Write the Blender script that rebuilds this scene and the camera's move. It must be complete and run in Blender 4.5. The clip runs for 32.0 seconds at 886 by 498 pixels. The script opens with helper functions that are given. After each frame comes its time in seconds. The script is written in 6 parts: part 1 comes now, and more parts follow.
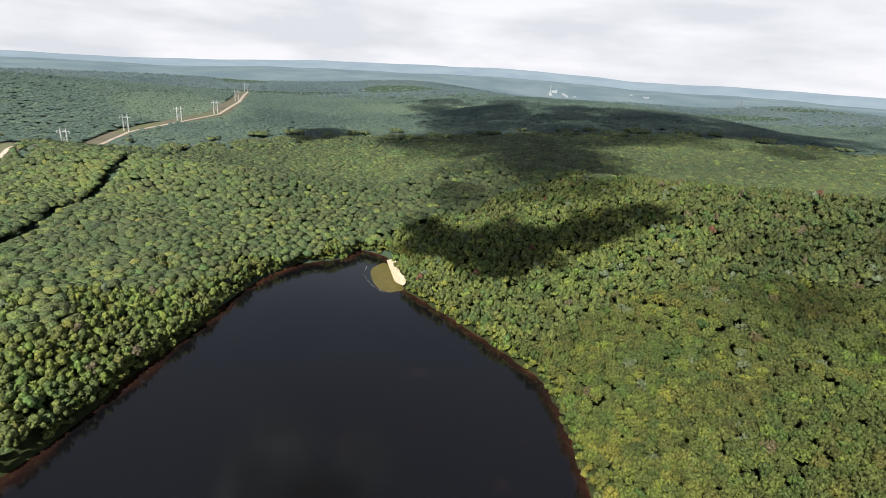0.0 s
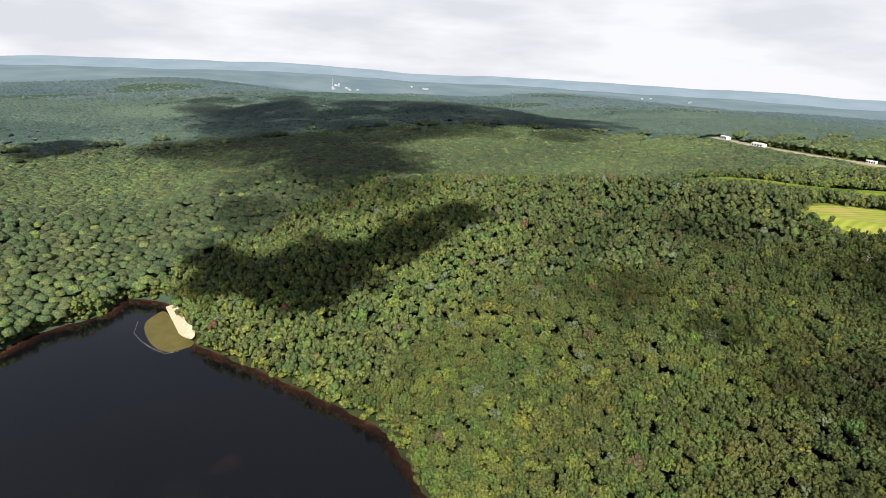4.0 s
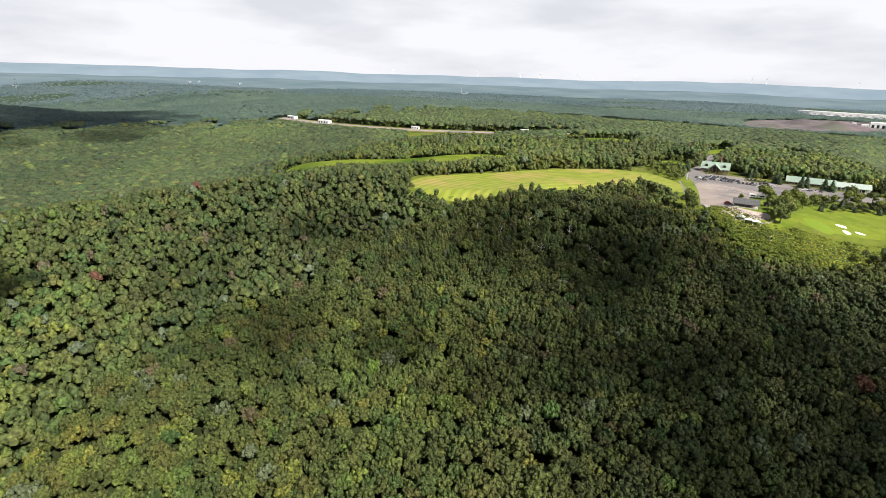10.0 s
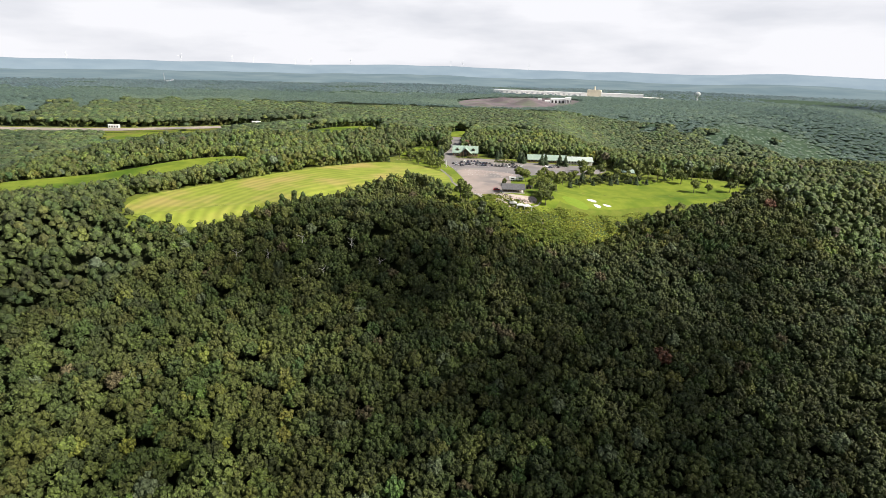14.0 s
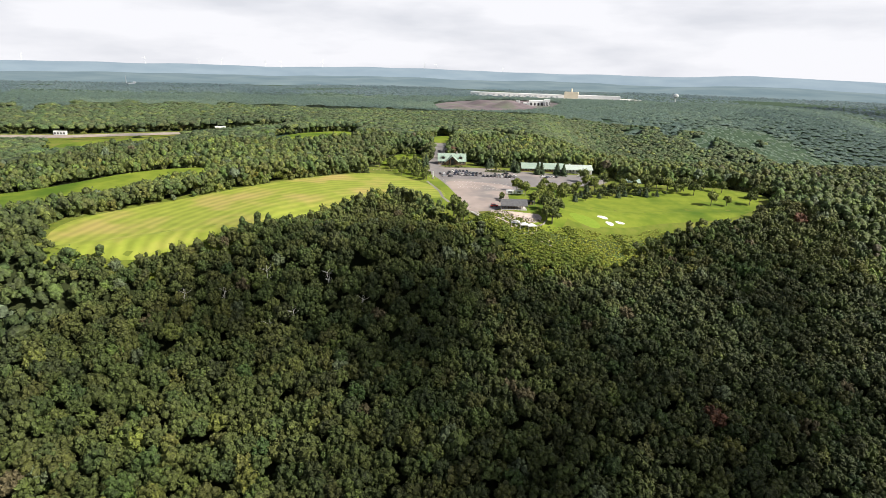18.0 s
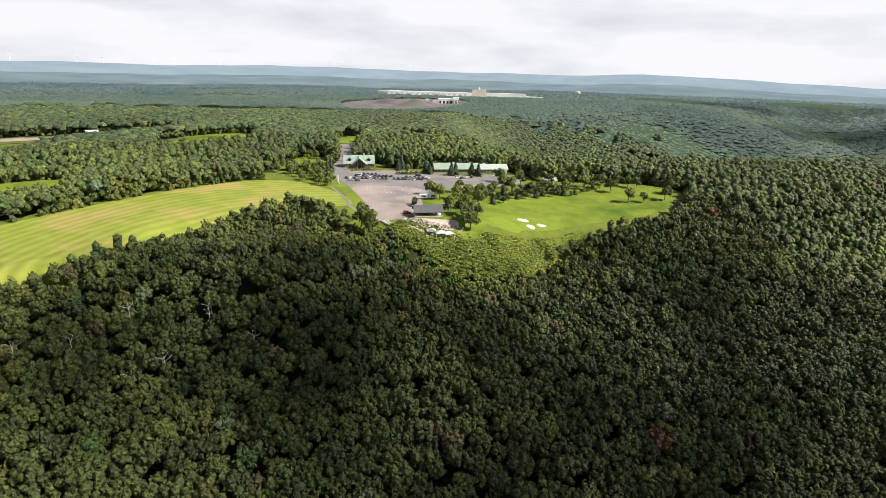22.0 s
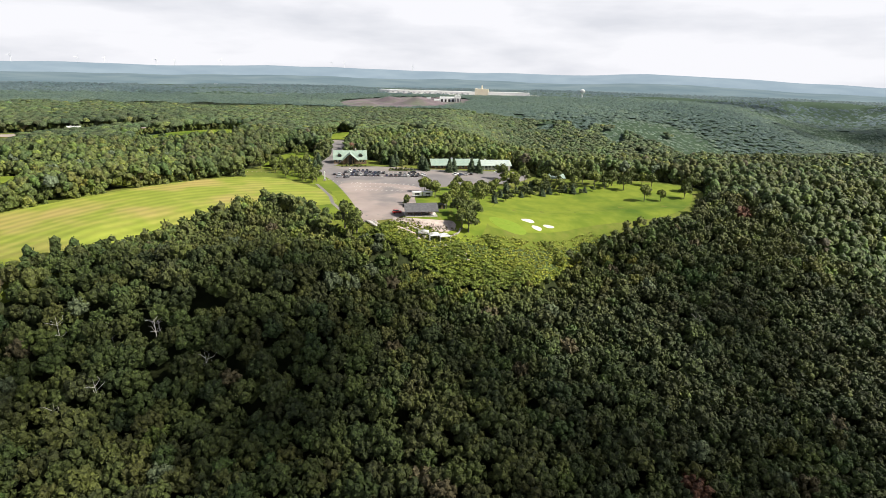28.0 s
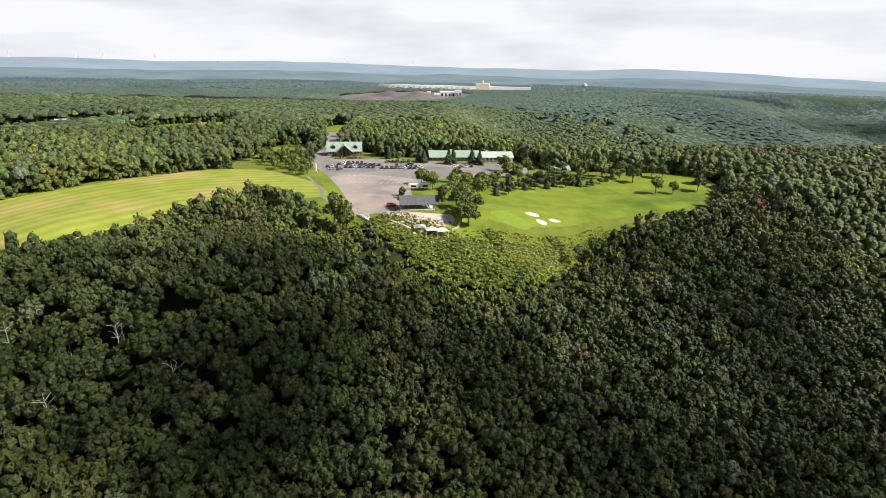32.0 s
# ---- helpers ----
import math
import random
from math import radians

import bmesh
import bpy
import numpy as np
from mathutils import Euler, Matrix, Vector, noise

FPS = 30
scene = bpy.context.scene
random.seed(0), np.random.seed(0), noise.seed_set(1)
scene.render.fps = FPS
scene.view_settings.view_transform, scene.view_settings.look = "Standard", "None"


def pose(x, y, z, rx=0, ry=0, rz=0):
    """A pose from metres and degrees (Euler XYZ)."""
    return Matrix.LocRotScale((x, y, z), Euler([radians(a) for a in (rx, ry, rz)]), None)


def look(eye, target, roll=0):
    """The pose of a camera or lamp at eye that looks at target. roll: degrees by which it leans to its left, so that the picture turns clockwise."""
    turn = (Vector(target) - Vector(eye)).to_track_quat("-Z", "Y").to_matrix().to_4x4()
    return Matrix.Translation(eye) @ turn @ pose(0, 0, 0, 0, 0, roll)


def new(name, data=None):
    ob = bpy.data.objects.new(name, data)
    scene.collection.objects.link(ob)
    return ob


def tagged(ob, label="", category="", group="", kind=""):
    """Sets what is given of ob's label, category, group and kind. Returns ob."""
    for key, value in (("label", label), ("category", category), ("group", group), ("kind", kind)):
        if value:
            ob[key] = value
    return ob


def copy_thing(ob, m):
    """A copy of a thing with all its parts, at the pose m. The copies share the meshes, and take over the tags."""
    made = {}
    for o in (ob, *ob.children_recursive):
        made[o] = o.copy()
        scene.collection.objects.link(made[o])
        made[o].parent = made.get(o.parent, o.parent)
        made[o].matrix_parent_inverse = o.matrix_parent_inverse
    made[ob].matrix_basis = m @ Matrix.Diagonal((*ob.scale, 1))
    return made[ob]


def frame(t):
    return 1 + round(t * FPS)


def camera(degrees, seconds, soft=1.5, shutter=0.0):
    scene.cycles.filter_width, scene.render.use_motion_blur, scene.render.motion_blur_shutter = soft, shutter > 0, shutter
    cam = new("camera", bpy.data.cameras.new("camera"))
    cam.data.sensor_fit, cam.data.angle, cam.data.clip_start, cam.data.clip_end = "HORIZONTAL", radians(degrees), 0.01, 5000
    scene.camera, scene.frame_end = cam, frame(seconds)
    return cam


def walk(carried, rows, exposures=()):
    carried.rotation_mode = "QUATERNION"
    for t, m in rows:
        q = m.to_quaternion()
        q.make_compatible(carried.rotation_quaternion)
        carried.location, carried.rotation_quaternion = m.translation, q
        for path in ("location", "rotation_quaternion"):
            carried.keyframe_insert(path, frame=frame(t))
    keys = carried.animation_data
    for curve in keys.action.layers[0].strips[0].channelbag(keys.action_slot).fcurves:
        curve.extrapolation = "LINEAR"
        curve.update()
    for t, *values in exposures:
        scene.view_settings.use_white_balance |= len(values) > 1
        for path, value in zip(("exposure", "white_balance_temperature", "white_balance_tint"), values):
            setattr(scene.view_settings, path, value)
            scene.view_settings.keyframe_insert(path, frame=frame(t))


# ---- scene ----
cam = camera(79.68, 32.0, 0.85)


def aim(x, y, z, yaw, pitch, roll):
    return pose(x, y, z, 90 - pitch, 0, yaw) @ pose(0, 0, 0, 0, 0, roll)


# seconds, place, heading, tilt down, lean
PATH = [
    (0, 203.04, -170.95, 81.54, 106.586, 19.237, 4.364),
    (0.5, 196.41, -173.64, 81.74, 106.695, 19.316, 4.356),
    (1, 189.64, -176.30, 81.92, 106.396, 19.316, 4.301),
    (1.5, 182.53, -178.75, 82.07, 105.455, 19.278, 4.206),
    (2, 175.11, -180.78, 82.17, 102.601, 19.170, 4.137),
    (2.5, 167.56, -182.59, 82.20, 97.703, 18.979, 4.015),
    (3, 159.96, -184.05, 82.12, 92.972, 18.788, 3.869),
    (3.5, 152.37, -185.04, 81.95, 88.667, 18.608, 3.669),
    (5.5, 121.93, -186.73, 80.90, 73.204, 18.008, 3.080),
    (6, 114.38, -186.40, 80.69, 69.831, 17.909, 2.929),
    (7, 99.79, -183.63, 80.46, 61.359, 17.823, 2.562),
    (8, 85.50, -178.76, 80.44, 53.599, 17.867, 2.209),
    (8.5, 78.55, -175.77, 80.52, 48.819, 17.883, 2.060),
    (9, 71.79, -172.51, 80.63, 44.127, 17.999, 1.816),
    (9.5, 64.94, -168.94, 80.75, 41.758, 18.107, 1.722),
    (10, 58.00, -164.96, 80.86, 40.340, 18.225, 1.796),
    (10.5, 51.64, -160.50, 80.99, 36.038, 18.365, 1.755),
    (11, 45.65, -155.96, 81.12, 31.862, 18.447, 1.681),
    (11.5, 39.99, -151.38, 81.24, 26.751, 18.561, 1.592),
    (12, 34.36, -146.31, 81.37, 23.259, 18.658, 1.543),
    (12.5, 28.92, -141.02, 81.53, 18.756, 18.772, 1.478),
    (13, 23.72, -135.65, 81.65, 14.827, 18.842, 1.523),
    (13.5, 18.66, -130.10, 81.67, 13.580, 18.909, 1.552),
    (14, 13.99, -124.25, 81.58, 11.768, 19.005, 1.507),
    (14.5, 10.02, -118.06, 81.34, 10.319, 19.025, 1.510),
    (16.5, -0.78, -93.38, 79.75, 8.958, 18.893, 1.489),
    (17, -2.57, -87.82, 79.42, 8.887, 18.833, 1.488),
    (18, -4.90, -78.02, 79.00, 8.977, 18.691, 1.501),
    (18.5, -5.35, -73.69, 78.92, 7.824, 18.631, 1.439),
    (19, -5.60, -69.44, 78.89, 3.814, 18.578, 1.374),
    (19.5, -5.89, -65.34, 78.82, 1.773, 18.555, 1.359),
    (20, -6.06, -61.36, 78.58, 0.713, 18.588, 1.365),
    (21, -6.23, -53.66, 77.44, -0.119, 18.576, 1.470),
    (22, -5.61, -46.73, 75.72, -0.445, 18.550, 1.511),
    (23, -4.98, -40.38, 74.25, -0.537, 18.487, 1.462),
    (24, -4.45, -34.69, 73.01, -0.463, 18.472, 1.436),
    (25, -3.71, -29.53, 71.67, -0.337, 18.437, 1.447),
    (25.5, -3.33, -27.14, 70.94, -0.266, 18.434, 1.444),
    (27.5, -1.98, -18.59, 67.99, -0.168, 18.439, 1.443),
    (28, -1.63, -16.66, 67.21, -0.101, 18.455, 1.444),
    (29, -1.22, -12.56, 65.67, -0.135, 18.524, 1.451),
    (30, -0.95, -8.50, 64.16, -0.176, 18.605, 1.437),
    (31, -0.59, -4.38, 62.72, -0.086, 18.726, 1.395),
    (32, -0.26, -0.02, 61.46, 0.001, 18.838, 1.326),
]
walk(cam, [(r[0], aim(*r[1:])) for r in PATH])

# ---- world and sun ----
SUN_DIR = Vector((0.72, -0.14, 0.68)).normalized()
world = bpy.data.worlds.new("sky")
scene.world = world
world.use_nodes = True
wn, wl = world.node_tree.nodes, world.node_tree.links
wn.clear()
w_out = wn.new("ShaderNodeOutputWorld")
w_bg = wn.new("ShaderNodeBackground")
w_sky = wn.new("ShaderNodeTexSky")
w_sky.sky_type, w_sky.sun_disc = "NISHITA", False
w_sky.sun_elevation = math.asin(SUN_DIR.z)
w_sky.sun_rotation = math.atan2(SUN_DIR.x, SUN_DIR.y)
w_dim = wn.new("ShaderNodeMixRGB")
w_dim.blend_type = "MULTIPLY"
w_dim.inputs[0].default_value = 1.0
w_dim.inputs[2].default_value = (0.042, 0.042, 0.042, 1)
wl.new(w_sky.outputs[0], w_dim.inputs[1])
w_co = wn.new("ShaderNodeTexCoord")
w_map = wn.new("ShaderNodeMapping")
w_map.inputs["Scale"].default_value = (1.5, 1.5, 7.0)
wl.new(w_co.outputs["Generated"], w_map.inputs[0])
w_no = wn.new("ShaderNodeTexNoise")
w_no.inputs["Scale"].default_value, w_no.inputs["Detail"].default_value = 2.2, 7
wl.new(w_map.outputs[0], w_no.inputs["Vector"])
w_rp = wn.new("ShaderNodeValToRGB")
w_rp.color_ramp.elements[0].position, w_rp.color_ramp.elements[0].color = 0.36, (0.50, 0.51, 0.55, 1)
w_rp.color_ramp.elements[1].position, w_rp.color_ramp.elements[1].color = 0.56, (0.635, 0.635, 0.665, 1)
wl.new(w_no.outputs[0], w_rp.inputs[0])
w_sep = wn.new("ShaderNodeSeparateXYZ")
wl.new(w_co.outputs["Generated"], w_sep.inputs[0])
w_up = wn.new("ShaderNodeMapRange")
w_up.inputs["From Min"].default_value, w_up.inputs["From Max"].default_value = 0.12, 0.42
w_up.inputs["To Min"].default_value, w_up.inputs["To Max"].default_value = 0.97, 0.16
wl.new(w_sep.outputs["Z"], w_up.inputs["Value"])
w_mix = wn.new("ShaderNodeMixRGB")
wl.new(w_up.outputs[0], w_mix.inputs[0])
wl.new(w_dim.outputs[0], w_mix.inputs[1])
wl.new(w_rp.outputs[0], w_mix.inputs[2])
wl.new(w_mix.outputs[0], w_bg.inputs[0])
w_bg.inputs[1].default_value = 1.0
wl.new(w_bg.outputs[0], w_out.inputs[0])

sun_data = bpy.data.lights.new("sun", "SUN")
sun_data.energy, sun_data.angle, sun_data.color = 5.0, radians(0.53), (1.0, 0.95, 0.86)
sun = new("sun", sun_data)
sun.matrix_world = look(SUN_DIR * 900, (0, 0, 0))
scene.view_settings.exposure = 0.62

# ---- materials ----


def mat(name, rough=0.7, metal=0.0):
    m = bpy.data.materials.new(name)
    m.use_nodes = True
    b = m.node_tree.nodes["Principled BSDF"]
    b.inputs["Roughness"].default_value, b.inputs["Metallic"].default_value = rough, metal
    return m, b, m.node_tree.nodes, m.node_tree.links


def noisy(name, c1, c2, scale, rough=0.75, metal=0.0, bump=0.0, detail=6, c3=None, scale3=None, spec=0.4, dist=0.3):
    """Two colours mixed by noise at a real-world scale, a third over it at a larger scale, and relief."""
    m, b, n, l = mat(name, rough, metal)
    b.inputs["Specular IOR Level"].default_value = spec
    g = n.new("ShaderNodeNewGeometry")
    no = n.new("ShaderNodeTexNoise")
    no.inputs["Scale"].default_value, no.inputs["Detail"].default_value = scale, detail
    l.new(g.outputs["Position"], no.inputs["Vector"])
    rp = n.new("ShaderNodeValToRGB")
    rp.color_ramp.elements[0].position, rp.color_ramp.elements[0].color = 0.32, (*c1, 1)
    rp.color_ramp.elements[1].position, rp.color_ramp.elements[1].color = 0.68, (*c2, 1)
    l.new(no.outputs[0], rp.inputs[0])
    out = rp.outputs[0]
    if c3:
        n3 = n.new("ShaderNodeTexNoise")
        n3.inputs["Scale"].default_value, n3.inputs["Detail"].default_value = scale3, 4
        l.new(g.outputs["Position"], n3.inputs["Vector"])
        r3 = n.new("ShaderNodeMapRange")
        r3.inputs["From Min"].default_value, r3.inputs["From Max"].default_value = 0.48, 0.66
        l.new(n3.outputs[0], r3.inputs["Value"])
        mx = n.new("ShaderNodeMixRGB")
        mx.inputs[2].default_value = (*c3, 1)
        l.new(r3.outputs[0], mx.inputs[0])
        l.new(out, mx.inputs[1])
        out = mx.outputs[0]
    l.new(out, b.inputs["Base Color"])
    if bump:
        bp = n.new("ShaderNodeBump")
        bp.inputs["Strength"].default_value, bp.inputs["Distance"].default_value = bump, dist
        l.new(no.outputs[0], bp.inputs["Height"])
        l.new(bp.outputs[0], b.inputs["Normal"])
    return m


def leafy(name, tones, scale=0.9, bump=0.6, var="tint", swing=0.040):
    """Foliage: each crown takes its own tone from its tint, with mottling and painted-in dark gaps between leaf clumps
    inside the crown.
    """
    m, b, n, l = mat(name, 0.62)
    b.inputs["Specular IOR Level"].default_value = 0.25
    at = n.new("ShaderNodeAttribute")
    at.attribute_name = var
    rp = n.new("ShaderNodeValToRGB")
    el = rp.color_ramp.elements
    while len(el) < len(tones):
        el.new(0.5)
    for i, (p, c) in enumerate(tones):
        el[i].position, el[i].color = p, (*c, 1)
    l.new(at.outputs["Fac"], rp.inputs[0])
    ah = n.new("ShaderNodeAttribute")
    ah.attribute_name = "hue"
    hm = n.new("ShaderNodeMath")
    hm.operation = "MULTIPLY_ADD"
    hm.inputs[1].default_value, hm.inputs[2].default_value = swing, 0.5
    l.new(ah.outputs["Fac"], hm.inputs[0])
    hv = n.new("ShaderNodeHueSaturation")
    hv.inputs["Saturation"].default_value = 1.0
    l.new(hm.outputs[0], hv.inputs["Hue"])
    l.new(rp.outputs[0], hv.inputs["Color"])
    g = n.new("ShaderNodeNewGeometry")
    no = n.new("ShaderNodeTexNoise")
    no.inputs["Scale"].default_value, no.inputs["Detail"].default_value = scale, 5
    l.new(g.outputs["Position"], no.inputs["Vector"])
    mr = n.new("ShaderNodeMapRange")
    mr.inputs["From Min"].default_value, mr.inputs["From Max"].default_value = 0.3, 0.7
    mr.inputs["To Min"].default_value, mr.inputs["To Max"].default_value = 0.45, 1.55
    l.new(no.outputs[0], mr.inputs["Value"])
    # dark cell edges: shade between leaf clumps put into the colour
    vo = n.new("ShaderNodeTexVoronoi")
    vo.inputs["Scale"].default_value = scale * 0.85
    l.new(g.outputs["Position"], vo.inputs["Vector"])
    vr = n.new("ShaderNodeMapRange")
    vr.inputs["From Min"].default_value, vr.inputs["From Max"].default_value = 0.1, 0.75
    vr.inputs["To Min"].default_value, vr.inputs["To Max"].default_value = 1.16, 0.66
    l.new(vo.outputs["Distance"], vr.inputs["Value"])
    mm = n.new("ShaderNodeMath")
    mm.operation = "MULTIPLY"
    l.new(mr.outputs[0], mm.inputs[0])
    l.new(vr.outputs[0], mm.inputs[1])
    mu = n.new("ShaderNodeVectorMath")
    mu.operation = "SCALE"
    l.new(hv.outputs[0], mu.inputs[0])
    l.new(mm.outputs[0], mu.inputs["Scale"])
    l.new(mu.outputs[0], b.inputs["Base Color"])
    bp = n.new("ShaderNodeBump")
    bp.inputs["Strength"].default_value, bp.inputs["Distance"].default_value = bump, 0.6
    l.new(mm.outputs[0], bp.inputs["Height"])
    l.new(bp.outputs[0], b.inputs["Normal"])
    return m


LEAF_TONES = [(0.0, (0.044, 0.057, 0.020)), (0.25, (0.066, 0.084, 0.023)), (0.5, (0.092, 0.115, 0.030)), (0.72, (0.130, 0.162, 0.034)),
              (0.92, (0.182, 0.208, 0.034)), (0.955, (0.120, 0.145, 0.076)), (0.978, (0.112, 0.090, 0.047)), (1.0, (0.130, 0.055, 0.034))]
M_LEAF = leafy("oak_foliage", LEAF_TONES, 1.0, 0.8)
# aerial haze painted into the leaf tones, stronger with each stand farther out
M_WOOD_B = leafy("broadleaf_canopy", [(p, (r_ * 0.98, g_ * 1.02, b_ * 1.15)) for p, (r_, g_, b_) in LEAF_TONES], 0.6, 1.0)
M_WOOD_C = leafy("closed_canopy_hazed", [(p, (r_ * 0.92, g_ * 1.0, b_ * 1.6)) for p, (r_, g_, b_) in LEAF_TONES], 0.9, 1.0)
M_MID = leafy("mixed_wood_foliage_hazed", [(0.0, (0.050, 0.082, 0.070)), (0.5, (0.082, 0.122, 0.096)), (1.0, (0.124, 0.170, 0.114))], 0.5, 0.5)
M_FAR = leafy("far_foliage_hazed", [(0.0, (0.066, 0.100, 0.110)), (0.6, (0.096, 0.136, 0.140)), (1.0, (0.126, 0.168, 0.158))], 0.2, 0.3)
M_CONIFER = leafy("spruce_foliage", [(0.0, (0.030, 0.050, 0.022)), (1.0, (0.058, 0.086, 0.034))])
M_SHRUB = leafy("shrub_foliage", [(0.0, (0.070, 0.105, 0.018)), (0.6, (0.165, 0.200, 0.024)), (1.0, (0.27, 0.290, 0.036))], swing=0.016)
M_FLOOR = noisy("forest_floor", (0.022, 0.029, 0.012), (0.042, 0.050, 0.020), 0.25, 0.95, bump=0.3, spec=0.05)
# forest floor far off, with haze painted into its colour
M_FLOOR_FAR = noisy("far_floor_hazed", (0.040, 0.066, 0.042), (0.062, 0.092, 0.056), 0.12, 0.95, bump=0.3, spec=0.05)
M_BARK = noisy("bark", (0.09, 0.08, 0.065), (0.17, 0.15, 0.12), 3.0, 0.9, bump=0.5, dist=0.05)
M_GRASS = noisy("mown_grass", (0.130, 0.180, 0.016), (0.195, 0.235, 0.028), 0.14, 0.85, bump=0.2, c3=(0.066, 0.118, 0.010), scale3=0.028, spec=0.15)
M_ROUGH = noisy("rough_grass", (0.105, 0.145, 0.018), (0.15, 0.17, 0.028), 0.25, 0.9, bump=0.5, c3=(0.175, 0.17, 0.045), scale3=0.06, spec=0.15)
M_FIELD = noisy("hay_meadow", (0.215, 0.262, 0.034), (0.285, 0.318, 0.050), 0.12, 0.85, bump=0.2, c3=(0.37, 0.30, 0.095), scale3=0.03, spec=0.2)
fm, fb, fn_, fl = M_FIELD, M_FIELD.node_tree.nodes["Principled BSDF"], M_FIELD.node_tree.nodes, M_FIELD.node_tree.links
f_geo = fn_.new("ShaderNodeNewGeometry")
f_off = fn_.new("ShaderNodeVectorMath")
f_off.operation = "SUBTRACT"
f_off.inputs[1].default_value = (-60, 160, 0)
fl.new(f_geo.outputs["Position"], f_off.inputs[0])
f_flat = fn_.new("ShaderNodeVectorMath")
f_flat.operation = "MULTIPLY"
f_flat.inputs[1].default_value = (1, 1, 0)
fl.new(f_off.outputs[0], f_flat.inputs[0])
f_wav = fn_.new("ShaderNodeTexWave")
f_wav.wave_type, f_wav.rings_direction = "RINGS", "SPHERICAL"
f_wav.inputs["Scale"].default_value, f_wav.inputs["Distortion"].default_value = 0.045, 2.5
f_wav.inputs["Detail"].default_value, f_wav.inputs["Detail Scale"].default_value = 3, 0.6
fl.new(f_flat.outputs[0], f_wav.inputs["Vector"])
f_str = fn_.new("ShaderNodeMapRange")
f_str.inputs["To Min"].default_value, f_str.inputs["To Max"].default_value = 0.82, 1.05
fl.new(f_wav.outputs["Fac"], f_str.inputs["Value"])
f_mul = fn_.new("ShaderNodeVectorMath")
f_mul.operation = "SCALE"
f_src = fb.inputs["Base Color"].links[0].from_socket
fl.new(f_src, f_mul.inputs[0])
fl.new(f_str.outputs[0], f_mul.inputs["Scale"])
fl.new(f_mul.outputs[0], fb.inputs["Base Color"])
M_GREEN = noisy("putting_green", (0.155, 0.23, 0.021), (0.18, 0.255, 0.027), 0.5, 0.85, spec=0.2)
M_SAND = noisy("bunker_sand", (0.68, 0.62, 0.52), (0.8, 0.75, 0.66), 0.6, 0.9, bump=0.1)
M_BEACH = noisy("beach_sand", (0.44, 0.36, 0.25), (0.56, 0.47, 0.35), 0.4, 0.9, bump=0.1)
M_LOT = noisy("worn_asphalt", (0.165, 0.152, 0.152), (0.225, 0.205, 0.20), 0.06, 0.9, bump=0.1, c3=(0.29, 0.25, 0.225), scale3=0.028)
M_TAN = noisy("dusty_tan_asphalt", (0.27, 0.220, 0.200), (0.36, 0.295, 0.265), 0.07, 0.9, bump=0.1, c3=(0.20, 0.18, 0.175), scale3=0.05)
M_ROOF_G = noisy("green_metal_roof", (0.24, 0.32, 0.26), (0.31, 0.39, 0.32), 0.5, 0.5, spec=0.4)
M_ROOF_D = noisy("grey_shingle", (0.075, 0.075, 0.082), (0.125, 0.122, 0.126), 1.2, 0.85, bump=0.2)
M_WOOD = noisy("brown_timber", (0.13, 0.085, 0.055), (0.22, 0.15, 0.10), 0.8, 0.8, bump=0.2)
M_WHITE = noisy("white_paint", (0.74, 0.74, 0.73), (0.82, 0.82, 0.80), 0.5, 0.6)
M_DARK = noisy("dark_panel_and_shade", (0.012, 0.012, 0.013), (0.025, 0.024, 0.024), 0.7, 0.5)

M_WATER, wb, wnn, wll = mat("dark_lake_water", 0.12)
wb.inputs["Specular IOR Level"].default_value = 0.44
w_at = wnn.new("ShaderNodeAttribute")
w_at.attribute_name = "tint"
w_ns = wnn.new("ShaderNodeTexNoise")
w_ns.inputs["Scale"].default_value, w_ns.inputs["Detail"].default_value = 0.035, 5
w_ge = wnn.new("ShaderNodeNewGeometry")
wll.new(w_ge.outputs["Position"], w_ns.inputs["Vector"])
w_ad = wnn.new("ShaderNodeMath")
w_ad.operation = "MULTIPLY_ADD"
w_ad.inputs[1].default_value, w_ad.inputs[2].default_value = 1.5, -0.68
wll.new(w_ns.outputs[0], w_ad.inputs[0])
w_sum = wnn.new("ShaderNodeMath")
wll.new(w_at.outputs["Fac"], w_sum.inputs[0])
wll.new(w_ad.outputs[0], w_sum.inputs[1])
w_cr = wnn.new("ShaderNodeValToRGB")
we = w_cr.color_ramp.elements
we[0].position, we[0].color = 0.02, (0.080, 0.034, 0.018, 1)
we[1].position, we[1].color = 0.85, (0.004, 0.004, 0.005, 1)
w_e2 = we.new(0.3)
w_e2.color = (0.026, 0.012, 0.009, 1)
wll.new(w_sum.outputs[0], w_cr.inputs[0])
wll.new(w_cr.outputs[0], wb.inputs["Base Color"])

# ---- lie of the land ----
LAKE_Z = -104.0


def smooth(a, b, v):
    t = np.clip((v - a) / (b - a), 0, 1)
    return t * t * (3 - 2 * t)


def fbm(x, y, s, seed=0.0):
    """A cheap rolling field of crossed waves, about -1 to 1."""
    u, v = x / s + seed, y / s - seed * 1.7
    return (np.sin(u * 1.3 + np.sin(v * 0.9 + seed)) + np.sin(v * 1.1 + 1.7 * np.sin(u * 0.6)) + np.sin((u + v) * 0.73 + 2.1)) / 3


# the lake's rim, then a dry hollow that runs on to the east
LAKE = [(-264, -397), (-257, -360), (-192, -321), (-158, -268), (-121, -215), (-97, -186), (-66, -172), (-11, -152), (68, -103), (168, -42),
        (290, -25), (420, -105), (440, -420), (165, -403), (63, -404), (27, -412), (-55, -424), (-123, -437), (-157, -440), (-200, -431), (-233, -401), (-248, -400)]


